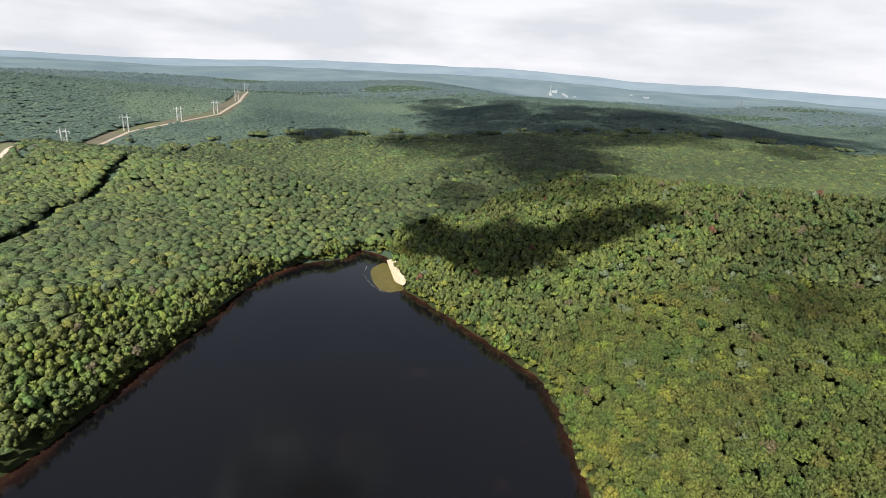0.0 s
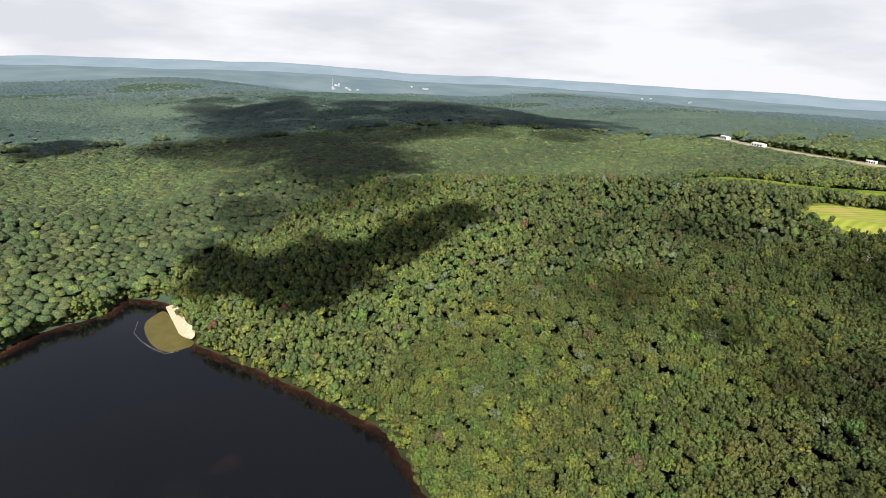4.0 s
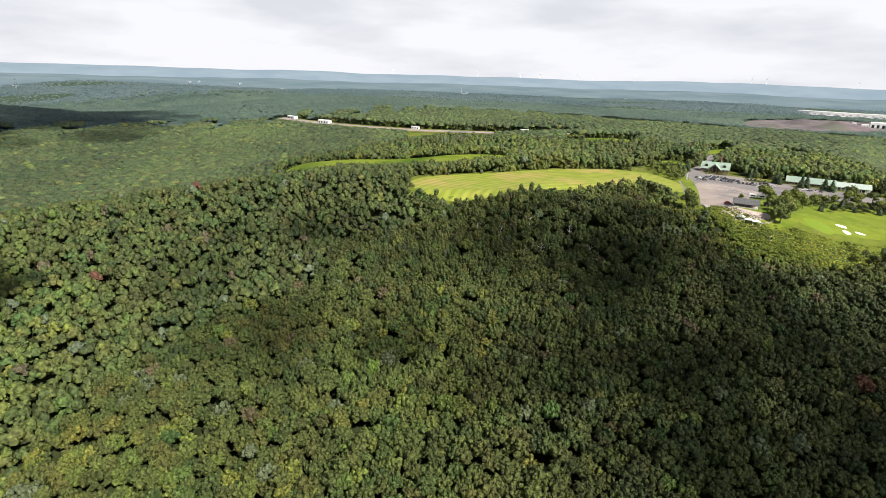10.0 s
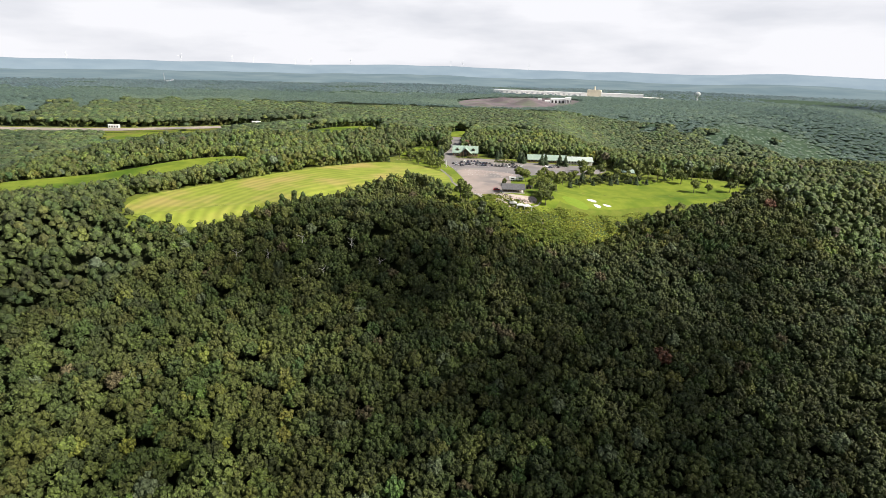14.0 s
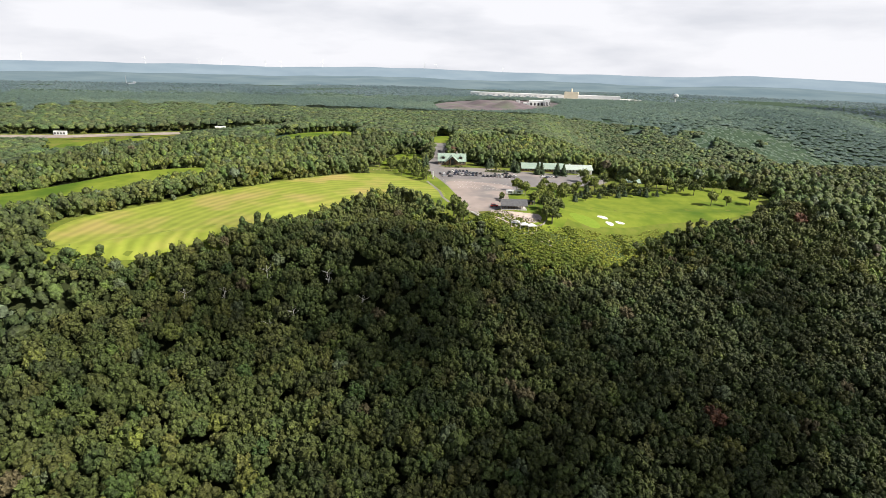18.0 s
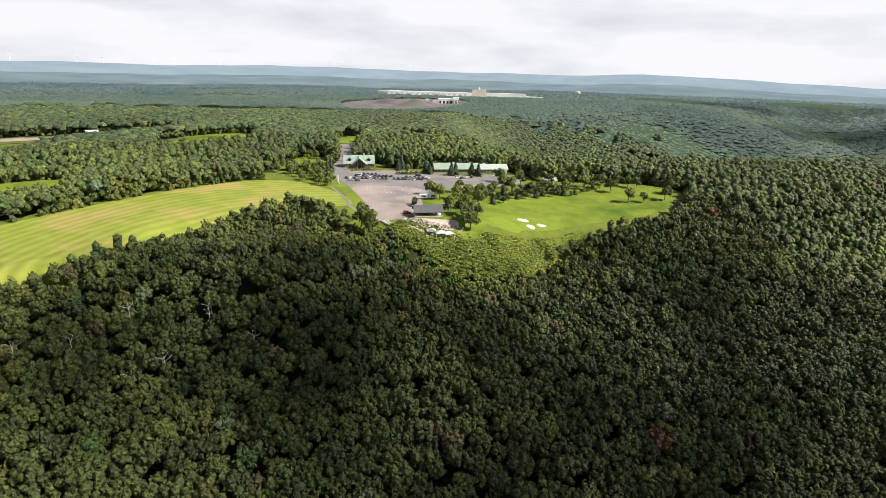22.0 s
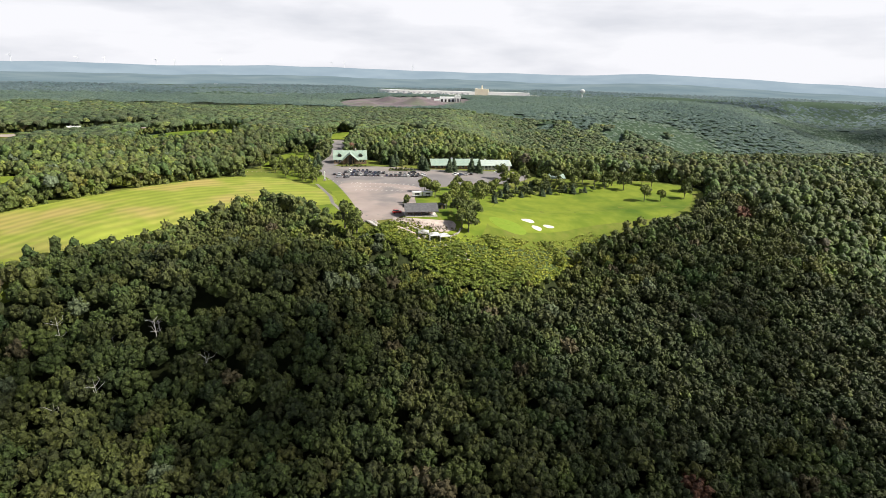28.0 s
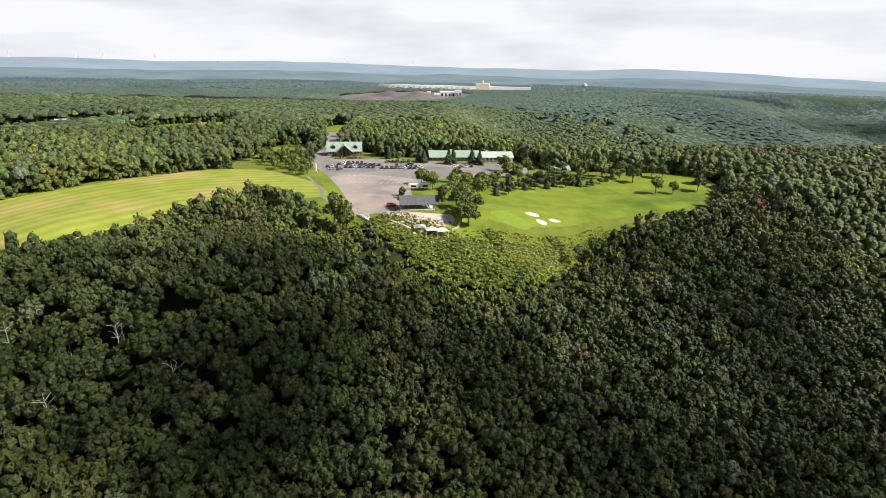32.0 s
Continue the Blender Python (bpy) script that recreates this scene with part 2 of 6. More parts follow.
def rim_distance(poly, x, y):
    """Metres outside a closed outline; negative inside."""
    px, py = np.asarray(x, float), np.asarray(y, float)
    best = np.full(px.shape, 1e18)
    inside = np.zeros(px.shape, bool)
    n = len(poly)
    for i in range(n):
        (ax, ay), (bx, by) = poly[i], poly[(i + 1) % n]
        ex, ey = bx - ax, by - ay
        t = np.clip(((px - ax) * ex + (py - ay) * ey) / (ex * ex + ey * ey), 0, 1)
        best = np.minimum(best, (px - ax - t * ex) ** 2 + (py - ay - t * ey) ** 2)
        if ay != by:
            cross = (ay > py) != (by > py)
            inside ^= cross & (px < (bx - ax) * (py - ay) / (by - ay) + ax)
    return np.where(inside, -1, 1) * np.sqrt(best)


def along(x, xs, ys):
    return np.interp(x, xs, ys)


def brow(x):
    """The edge of the plateau: its y at each x."""
    return along(x, (-260, -230, -165, -128, -70, 0, 40, 100, 160, 300, 700), (70, 92, 114, 146, 160, 160, 166, 200, 245, 330, 520))


def upland(x, y):
    """The land as it would lie without the lake's hollow."""
    z = 4 - 1.5 * smooth(240, 340, y) - 4.5 * smooth(-120, -215, x) * smooth(300, 190, y) - 8 * smooth(230, 178, y) * smooth(-18, -48, x) * smooth(-150, -108, x) - 38 * smooth(-240, -460, x + 85 * smooth(90, 150, y) * smooth(420, 330, y)) * smooth(700, 200, y) - 5 * smooth(0, 60, x) * smooth(330, 240, y)
    z = z - 34 * smooth(0, 62, brow(x) - y) * smooth(-300, -200, x)
    z = z - 18 * smooth(500, 1700, y)
    z = z - 26 * smooth(-450, -900, x) * smooth(0, -600, y)
    ridge = np.abs((x + 900) * 0.62 - (y - 100) * 0.78) / 420
    z = z + RIDGE_W * np.exp(-ridge ** 2) * smooth(-520, -1300, x) * smooth(500, 0, y)
    z = z - 50 * smooth(-300, -460, y) * smooth(-900, -300, x)
    z = z + HILL_S * smooth(-950, -1600, y) * smooth(-2500, -1900, y) * smooth(-1700, -600, x)
    vale = np.exp(-((y - 760 - 0.25 * (x - 300)) / 200) ** 2) * smooth(-10, 150, x)
    z = z - 90 * vale + 14 * np.exp(-((y - 1500) / 330) ** 2) * smooth(0, 450, x)
    z = z - 60 * np.exp(-((x - 900 - 0.62 * (y - 1205)) / 230) ** 2) * smooth(720, 1050, y) * smooth(2100, 1500, y)
    z = z - 90 * smooth(2900, 3050, np.hypot(x, y))
    return z + fbm(x, y, 230.0) * 6 * smooth(330, 900, np.hypot(x + 20, y - 250))


RIDGE_W, HILL_S = 46.0, 42.0


def land(x, y):
    d = rim_distance(LAKE, x, y)
    c = along(x, (-320, -240, -180, -130, -80, -30, 30, 200), (0.33, 0.31, 0.275, 0.255, 0.265, 0.29, 0.32, 0.32))
    spur = 0.0018 * np.exp(-((x + 65) / 45) ** 2)
    bowl = LAKE_Z + np.where(d < 0, 0.25 * d, 1.2 + c * d + spur * np.maximum(d - 190, 0) ** 2 + 0.005 * np.maximum(d - 258, 0) ** 2)
    bowl = np.maximum(bowl, LAKE_Z - 9)
    up = upland(x, y)
    k = 7.0
    h = np.clip(0.5 + 0.25 * (up - bowl) / k, 0, 1)
    return up * (1 - h) + bowl * h - k * h * (1 - h)


# ---- ground ----
def axis(c, near, far, n):
    u = np.linspace(-1, 1, n)
    k = 4.2
    return c + np.sinh(u * k) / math.sinh(k) * far


GX, GY = axis(-60, 8, 4800, 250), axis(60, 8, 4800, 250)


def sheet(name, xs, ys, fn, material):
    X, Y = np.meshgrid(xs, ys)
    Z = fn(X, Y)
    me = bpy.data.meshes.new(name)
    nx, ny = len(xs), len(ys)
    co = np.stack([X, Y, Z], -1).reshape(-1, 3).astype(np.float32)
    i = np.arange(nx * ny).reshape(ny, nx)
    q = np.stack([i[:-1, :-1], i[:-1, 1:], i[1:, 1:], i[1:, :-1]], -1).reshape(-1, 4)
    fill(me, co, q)
    me.materials.append(material)
    return new(name, me)


def fill(me, co, faces, tint=None, smooth_shade=True):
    """Vertices and equal-sided faces straight into a mesh."""
    k = faces.shape[1]
    me.vertices.add(len(co))
    me.vertices.foreach_set("co", np.ascontiguousarray(co, dtype=np.float32).ravel())
    me.loops.add(faces.size)
    me.loops.foreach_set("vertex_index", np.ascontiguousarray(faces, dtype=np.int32).ravel())
    me.polygons.add(len(faces))
    me.polygons.foreach_set("loop_start", np.arange(0, faces.size, k, dtype=np.int32))
    me.polygons.foreach_set("loop_total", np.full(len(faces), k, dtype=np.int32))
    me.polygons.foreach_set("use_smooth", np.full(len(faces), smooth_shade))
    if tint is not None:
        a = me.attributes.new("tint", "FLOAT", "POINT")
        a.data.foreach_set("value", np.ascontiguousarray(tint, dtype=np.float32))
    me.update(calc_edges=True)


water = sheet("water", np.arange(-330, 482, 7.0), np.arange(-487, 9, 7.0), lambda x, y: x * 0 + LAKE_Z, M_WATER)
w_co = np.array([v.co[:2] for v in water.data.vertices])
w_dep = water.data.attributes.new("tint", "FLOAT", "POINT")
w_dep.data.foreach_set("value", np.clip(-rim_distance(LAKE, w_co[:, 0], w_co[:, 1]) / 13.0, 0, 1).astype(np.float32))
tagged(water, "still dark brown lake water below wooded slopes", "water", kind="structure")

# ---- open ground: outlines on the plan ----
MEADOW = [(-213, 108), (-240, 148), (-226, 182), (-206, 217), (-170, 260), (-133, 303), (-106, 306), (-82, 286), (-62, 262), (-52, 238), (-66, 232), (-84, 236), (-110, 212), (-128, 169), (-147, 139), (-172, 116)]
MEADOW_FAR = [(-410, 96), (-340, 104), (-282, 136), (-256, 196), (-230, 258), (-236, 284), (-256, 288), (-288, 258), (-306, 216), (-324, 185), (-352, 166), (-405, 138)]
LOT = [(-37, 211.5), (-36.5, 211), (-34, 211), (-20, 213), (-14, 236), (-18, 262), (-4, 288), (24, 300), (52, 318), (58, 352), (44, 352), (-10, 346), (-40, 356), (-92, 352), (-96, 338), (-74, 312), (-54, 262)]
FAIRWAY = [(17, 220), (24, 217), (38, 220), (54, 226), (70, 235), (88, 242), (116, 252), (132, 265), (154, 308), (140, 328), (110, 332), (66, 296), (30, 270), (22, 240)]
BRUSH = [(-36, 208), (-14, 203), (8, 206), (24, 212), (40, 213), (56, 219), (70, 229), (76, 227), (64, 216), (54, 206), (40, 193), (22, 185), (2, 183), (-14, 188), (-26, 194)]
DRIVE = [(-92, 352), (-74, 352), (-80, 400), (-84, 440), (-92, 505), (-112, 505), (-98, 440), (-90, 400)]
LAWN = [(-120, 325), (-98, 345), (-96, 395), (-112, 420), (-130, 400), (-128, 350)]
YARD = [(-22, 214), (-14, 203), (8, 203), (18, 212), (22, 240), (28, 268), (48, 286), (24, 300), (-4, 288), (-18, 262), (-14, 236)]
VERGE = [(-64, 231), (-58, 262), (-76, 284), (-100, 306), (-112, 326), (-96, 338), (-74, 312), (-54, 262), (-36, 212), (-48, 212)]
KNOLL = [(-64, 230), (-54, 240), (-36, 213), (-22, 205), (-20, 194), (-32, 192), (-42, 199), (-52, 209), (-60, 220)]
HIGHWAY = [(-890, 443), (-777, 449), (-688, 465), (-562, 494), (-439, 540), (-326, 579)]
STRIPS = [[(-522, 409), (-404, 440), (-405, 505), (-436, 513), (-552, 470)], [(-245, 400), (-186, 454), (-209, 556), (-242, 563), (-298, 509)],
          [(-124, 496), (-89, 497), (-89, 555), (-115, 564)]]
QUARRY = [(-305, 1550), (-233, 1250), (-175, 1172), (-40, 1238), (38, 1367), (75, 1548), (44, 1668), (-132, 1740)]
WORKS = [(-228, 1987), (349, 1950), (421, 2060), (391, 2260), (-215, 2190)]
OPEN = [(-36, 206), (-10, 201), (24, 208), (40, 210), (57, 216), (72, 227), (92, 236), (124, 249), (138, 263), (162, 310), (144, 336), (112, 338), (60, 330), (62, 356), (44, 358), (-40, 364), (-100, 362), (-128, 352), (-136, 312), (-104, 300), (-62, 256), (-60, 236)]
PLOTS = [[(-90, 358), (-50, 360), (-48, 384), (-90, 384)], [(-16, 348), (52, 352), (50, 378), (-18, 370)]]
CLEARINGS = [OPEN] + PLOTS + STRIPS + [QUARRY, WORKS, YARD, VERGE, MEADOW, MEADOW_FAR, LOT, FAIRWAY, BRUSH, DRIVE, LAWN, KNOLL]

# the ground lies a little lower under turf and paving, and far valley sides are raised to close gaps under crowns
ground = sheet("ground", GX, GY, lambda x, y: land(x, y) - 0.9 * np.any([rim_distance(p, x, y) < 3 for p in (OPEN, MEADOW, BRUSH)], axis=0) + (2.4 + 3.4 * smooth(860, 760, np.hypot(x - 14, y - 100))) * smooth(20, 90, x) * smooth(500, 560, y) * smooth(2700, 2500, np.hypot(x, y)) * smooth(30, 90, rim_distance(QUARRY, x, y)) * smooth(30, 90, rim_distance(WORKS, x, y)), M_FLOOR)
tagged(ground, "dark leaf-littered forest ground falling from a plateau to a lake", "ground", kind="structure")


def turf(name, poly, material, lift, label, cat, step=4.0):
    """A piece of open ground laid just over the land, cut to an outline."""
    for _ in range(2):
        poly = [q for (ax, ay), (bx, by) in zip(poly, poly[1:] + poly[:1]) for q in ((ax * 0.75 + bx * 0.25, ay * 0.75 + by * 0.25), (ax * 0.25 + bx * 0.75, ay * 0.25 + by * 0.75))]
    xs = [p[0] for p in poly]
    ys = [p[1] for p in poly]
    bm = bmesh.new()
    vs = [bm.verts.new((px, py, 0)) for px, py in poly]
    bm.faces.new(vs)
    for a, lo, hi in ((0, min(xs), max(xs)), (1, min(ys), max(ys))):
        v = lo + step
        while v < hi:
            co, no = [0, 0, 0], [0, 0, 0]
            co[a], no[a] = v, 1
            bmesh.ops.bisect_plane(bm, geom=bm.verts[:] + bm.edges[:] + bm.faces[:], plane_co=co, plane_no=no)
            v += step
    co = np.array([v.co for v in bm.verts])
    z = land(co[:, 0], co[:, 1]) + lift
    for v, h in zip(bm.verts, z):
        v.co.z = h
    bmesh.ops.recalc_face_normals(bm, faces=bm.faces)
    if sum(f.normal.z for f in bm.faces) < 0:
        bmesh.ops.reverse_faces(bm, faces=bm.faces)
    me = bpy.data.meshes.new(name)
    bm.to_mesh(me)
    bm.free()
    me.materials.append(material)
    return tagged(new(name, me), label, cat, kind="structure")


turf("meadow_margin", [(-216, 98), (-250, 148), (-234, 185), (-213, 221), (-176, 266), (-138, 311), (-100, 314), (-70, 286), (-46, 240), (-66, 223), (-86, 228), (-104, 208), (-121, 164), (-140, 131), (-170, 107)], M_ROUGH, 0.5, "rough grass margin of the meadow", "grass", 8)
turf("meadow", MEADOW, M_FIELD, 0.65, "bright yellow-green mown hay meadow with curved stripes", "meadow", 6)
turf("meadow", MEADOW_FAR, M_GRASS, 0.9, "long green meadow strip between woods", "meadow", 8)
turf("pavement", LOT, M_LOT, 0.6, "worn pale asphalt car park with faded bay lines", "car park", 6)
turf("gravel_lot", [(-37, 211.5), (-36.5, 211), (-34, 211), (-20, 213), (-14, 236), (-18, 262), (-12, 282), (-30, 294), (-66, 294), (-54, 262)], M_TAN, 0.64, "dusty tan lower half of the car park", "car park", 5)
turf("lawn", FAIRWAY, M_GRASS, 0.55, "mown green golf fairway sloping to a putting green", "fairway", 5)
turf("lawn", LAWN, M_GRASS, 0.5, "mown lawn beside the drive", "lawn", 6)
turf("lawn", OPEN, M_ROUGH, 0.50, "rough grass over the open plateau", "grass", 5)
for p in PLOTS:
    turf("lawn", p, M_ROUGH, 0.25, "rough grass round a building at the wood's edge", "grass", 6)
turf("lawn", YARD, M_GRASS, 0.56, "grassy yard with shade trees between car park and fairway", "lawn", 5)
turf("lawn", VERGE, M_GRASS, 0.56, "grass verge between meadow and car park", "lawn", 5)
turf("lawn", BRUSH, M_SHRUB, 0.3, "steep brushy slope below the overlook", "slope", 6)
turf("lawn", KNOLL, M_ROUGH, 0.53, "rough grass knoll between meadow and car park", "grass", 5)
turf("road", DRIVE, M_LOT, 0.55, "asphalt drive leading away through the woods", "road", 6)

# ---- forest ----
rng = np.random.default_rng(5)


def ico(sub):
    bm = bmesh.new()
    bmesh.ops.create_icosphere(bm, subdivisions=max(sub, 1), radius=1)
    if sub < 0:
        return np.array([(math.cos(1.047 * k) * 0.95, math.sin(1.047 * k) * 0.95, -0.2) for k in range(6)] + [(0.1, 0.05, 0.75)]), np.array([(k, (k + 1) % 6, 6) for k in range(6)])
    if sub == 0:
        bm.free()
        bm = bmesh.new()
        bmesh.ops.create_cone(bm, cap_ends=False, segments=6, radius1=1.0, radius2=0.62, depth=0.7)
        tip = bm.verts.new((0, 0, 0.72))
        bm.verts.ensure_lookup_table()
        ring = [p for p in bm.verts if p.co.z > 0.3 and p is not tip]
        ring.sort(key=lambda p: math.atan2(p.co.y, p.co.x))
        for k in range(6):
            bm.faces.new((ring[k], ring[(k + 1) % 6], tip))
        bmesh.ops.triangulate(bm, faces=bm.faces[:])
        bm.verts.index_update()
    v = np.array([p.co[:] for p in bm.verts])
    f = np.array([[q.index for q in p.verts] for p in bm.faces])
    bm.free()
    return v, f


def crown(lumps, sub, cards, seed, card=0.16):
    """A broad uneven crown about 1 m in radius: lumps of foliage heaped on limbs, open below, with leaf clumps standing off them."""
    r = np.random.default_rng(seed)
    v, f = ico(sub)
    cos, fs, base = [], [], 0
    cen, rad = [], []
    for k in range(lumps):
        an = 2.4 * k + r.uniform(-0.5, 0.5)
        rr = 0.0 if k == 0 else r.uniform(0.36, 0.70)
        cen.append((rr * math.cos(an), rr * math.sin(an), r.uniform(0.2, 0.45) if k == 0 else r.uniform(-0.35, 0.42)))
        rad.append((r.uniform(0.46, 0.58) if k == 0 else r.uniform(0.27, 0.42)) if lumps > 5 else (r.uniform(0.56, 0.70) if k == 0 else r.uniform(0.36, 0.52)))
    cen, rad = np.array(cen), np.array(rad)
    if lumps == 1:
        cen, rad = cen * 0, np.array([0.86])
    for k in range(lumps):
        p = v * (rad[k] * r.uniform(0.76, 1.26, len(v)))[:, None] * (1, 1, 0.92) + cen[k]
        fc = p[f].mean(1)
        hid = np.zeros(len(f), bool)
        for q in range(lumps):
            if q != k:
                hid |= np.linalg.norm(fc - cen[q], axis=1) < rad[q] * 0.72
        ok = ~hid & (v[f].mean(1)[:, 2] > (-0.55 if lumps > 1 else -0.5))
        cos.append(p)
        fs.append(f[ok] + base)
        base += len(p)
    co, f2 = np.concatenate(cos), np.concatenate(fs)
    if cards:
        k = r.integers(0, lumps, cards)
        n = r.normal(size=(cards, 3))
        n[:, 2] = np.abs(n[:, 2]) - 0.25
        n += cen[k] * 1.2
        n /= np.linalg.norm(n, axis=1)[:, None]
        c = cen[k] + n * (rad[k] * r.uniform(0.88, 1.22, cards))[:, None]
        nn = n + r.normal(size=(cards, 3)) * 0.6 + np.array((0, 0, 0.25))
        nn /= np.linalg.norm(nn, axis=1)[:, None]
        a = np.cross(nn, r.normal(size=(cards, 3)))
        a /= np.linalg.norm(a, axis=1)[:, None]
        b = np.cross(nn, a)
        s = (r.uniform(0.6, 1.3, cards) * card)[:, None]
        q = np.stack([c - a * s, c - b * s * 0.7 + nn * s * 0.25, c + a * s, c + b * s * 0.8], 1).reshape(-1, 3)
        k4 = len(co) + np.arange(cards)[:, None] * 4
        f2 = np.concatenate([f2, k4 + [0, 1, 2], k4 + [0, 2, 3]])
        co = np.concatenate([co, q])
    used = np.unique(f2)
    back = np.zeros(len(co), int)
    back[used] = np.arange(len(used))
    return co[used], back[f2]


def heaped_crown(puffs, cards, seed, card=0.09):
    """A broad oak crown about 1 m in radius: many leafy puffs set over a dome, dark hollows between them and leaf sprays on top."""
    r = np.random.default_rng(seed)
    v, f = ico(1)
    cen, rad = [np.array((0.0, 0.0, -0.02))], [0.66]
    for k in range(puffs):
        u = (k + 0.5) / puffs
        tilt = math.acos(1 - 1.28 * u)
        an = 2.39996 * k + r.uniform(-0.35, 0.35)
        far = r.uniform(0.58, 0.80)
        cen.append(np.array((math.sin(tilt) * math.cos(an) * far, math.sin(tilt) * math.sin(an) * far, math.cos(tilt) * far * r.uniform(0.72, 0.98) + r.uniform(-0.05, 0.1))))
        rad.append(r.uniform(0.20, 0.34))
    cen, rad = np.array(cen), np.array(rad)
    cos, fs, base = [], [], 0
    for k in range(puffs + 1):
        q = r.normal(size=(3, 3))
        q /= np.linalg.norm(q, axis=1)[:, None]
        spin = np.linalg.qr(q)[0]
        p = (v @ spin) * (rad[k] * r.uniform(0.8, 1.2, len(v)))[:, None] + cen[k]
        fc = p[f].mean(1)
        hid = np.zeros(len(f), bool)
        for o in range(puffs + 1):
            if o != k:
                hid |= np.linalg.norm(fc - cen[o], axis=1) < rad[o] * 0.80
        ok = ~hid & (fc[:, 2] > -0.30)
        cos.append(p)
        fs.append(f[ok] + base)
        base += len(p)
    co, f2 = np.concatenate(cos), np.concatenate(fs)
    k = r.integers(1, puffs + 1, cards)
    n = r.normal(size=(cards, 3)) * 0.8 + cen[k] * 1.4
    n[:, 2] = np.abs(n[:, 2])
    n /= np.linalg.norm(n, axis=1)[:, None]
    c = cen[k] + n * (rad[k] * r.uniform(0.9, 1.25, cards))[:, None]
    nn = n + r.normal(size=(cards, 3)) * 0.5
    nn /= np.linalg.norm(nn, axis=1)[:, None]
    a = np.cross(nn, r.normal(size=(cards, 3)))
    a /= np.linalg.norm(a, axis=1)[:, None]
    b = np.cross(nn, a)
    w = (r.uniform(0.6, 1.3, cards) * card)[:, None]
    tri = np.stack([c - a * w - b * w * 0.6, c + a * w - b * w * 0.5, c + b * w * 1.1 + nn * w * 0.3], 1).reshape(-1, 3)
    f2 = np.concatenate([f2, len(co) + np.arange(cards * 3).reshape(-1, 3)])
    co = np.concatenate([co, tri])
    used = np.unique(f2)
    back = np.zeros(len(co), int)
    back[used] = np.arange(len(used))
    return co[used], back[f2]


def stand(name, px, py, radius, height, kinds, tint, label, material, cat="forest", grain=0.16, stretch=(0.9, 1.3), soft=False):
    """Joins one crown for each point into one mesh of stuff."""
    pz = land(px, py)
    n = len(px)
    pick = rng.integers(0, len(kinds), n)
    hue = np.clip(-0.05 + 0.35 * fbm(px, py, 16.0, 4.0) + rng.normal(0, 0.42, n), -1.1, 1.3)
    hue = np.where(tint > 0.94, 0.25, hue)
    cos, fs, ts, hs, base = [], [], [], [], 0
    for k, (v, f) in enumerate(kinds):
        i = np.where(pick == k)[0]
        if not len(i):
            continue
        an = rng.uniform(0, 6.283, len(i))
        ca, sa = np.cos(an)[:, None], np.sin(an)[:, None]
        rr = radius[i][:, None]
        x = (v[:, 0] * ca - v[:, 1] * sa) * rr + px[i][:, None]
        y = (v[:, 0] * sa + v[:, 1] * ca) * rr + py[i][:, None]
        tallness = rng.uniform(stretch[0], stretch[1], len(i))[:, None]
        z = (v[:, 2] - 0.95) * rr * tallness + (pz[i] + height[i])[:, None]
        cos.append(np.stack([x, y, z], -1).reshape(-1, 3))
        fs.append((f[None] + (base + np.arange(len(i)) * len(v))[:, None, None]).reshape(-1, 3))
        inside = np.random.default_rng(len(i)).uniform(-grain, grain, len(v))
        ts.append(np.where(tint[i][:, None] > 0.94, tint[i][:, None], np.clip(tint[i][:, None] + inside[None], 0, 0.93)).ravel())
        hs.append(np.repeat(hue[i], len(v)))
        base += len(i) * len(v)
    me = bpy.data.meshes.new(name)
    fill(me, np.concatenate(cos), np.concatenate(fs), np.concatenate(ts), soft)
    a = me.attributes.new("hue", "FLOAT", "POINT")
    a.data.foreach_set("value", np.concatenate(hs).astype(np.float32))
    me.materials.append(material)
    return tagged(new(name, me), label, cat, kind="stuff")


def scatter(x0, x1, y0, y1, step):
    nx, ny = int((x1 - x0) / step), int((y1 - y0) / step)
    X, Y = np.meshgrid(np.arange(nx), np.arange(ny))
    X = X + 0.5 * (Y % 2)
    x = x0 + (X + rng.uniform(-0.34, 0.34, X.shape)) * step
    y = y0 + (Y + rng.uniform(-0.34, 0.34, X.shape)) * step
    return x.ravel(), y.ravel()


CORRIDOR = [(-78, -791), (-275, -905), (-376, -933), (-545, -1001), (-674, -1003), (-796, -1017), (-1022, -1138), (-1365, -1370)]


def wooded(x, y, margin=0.0):
    ok = rim_distance(LAKE[:10] + LAKE[12:], x, y) > -0.8 + margin
    for p in CLEARINGS:
        ok &= rim_distance(p, x, y) > 2 + margin
    lines = [(p, q, 22) for p, q in zip(CORRIDOR, CORRIDOR[1:])] + [(p, q, 17) for p, q in zip(HIGHWAY, HIGHWAY[1:])] + [((p[0] + 12, p[1] - 30), (q[0] + 12, q[1] - 30), 15) for p, q in zip(HIGHWAY, HIGHWAY[1:])] + [((-30, -611), (-142, -655), 8), ((-142, -655), (-223, -690), 8), ((-223, -690), (-490, -804), 7)]
    for (ax, ay), (bx, by), half in lines:
        ex, ey = bx - ax, by - ay
        t = np.clip(((x - ax) * ex + (y - ay) * ey) / (ex * ex + ey * ey), 0, 1)
        ok &= np.hypot(x - ax - t * ex, y - ay - t * ey) > half
    return ok


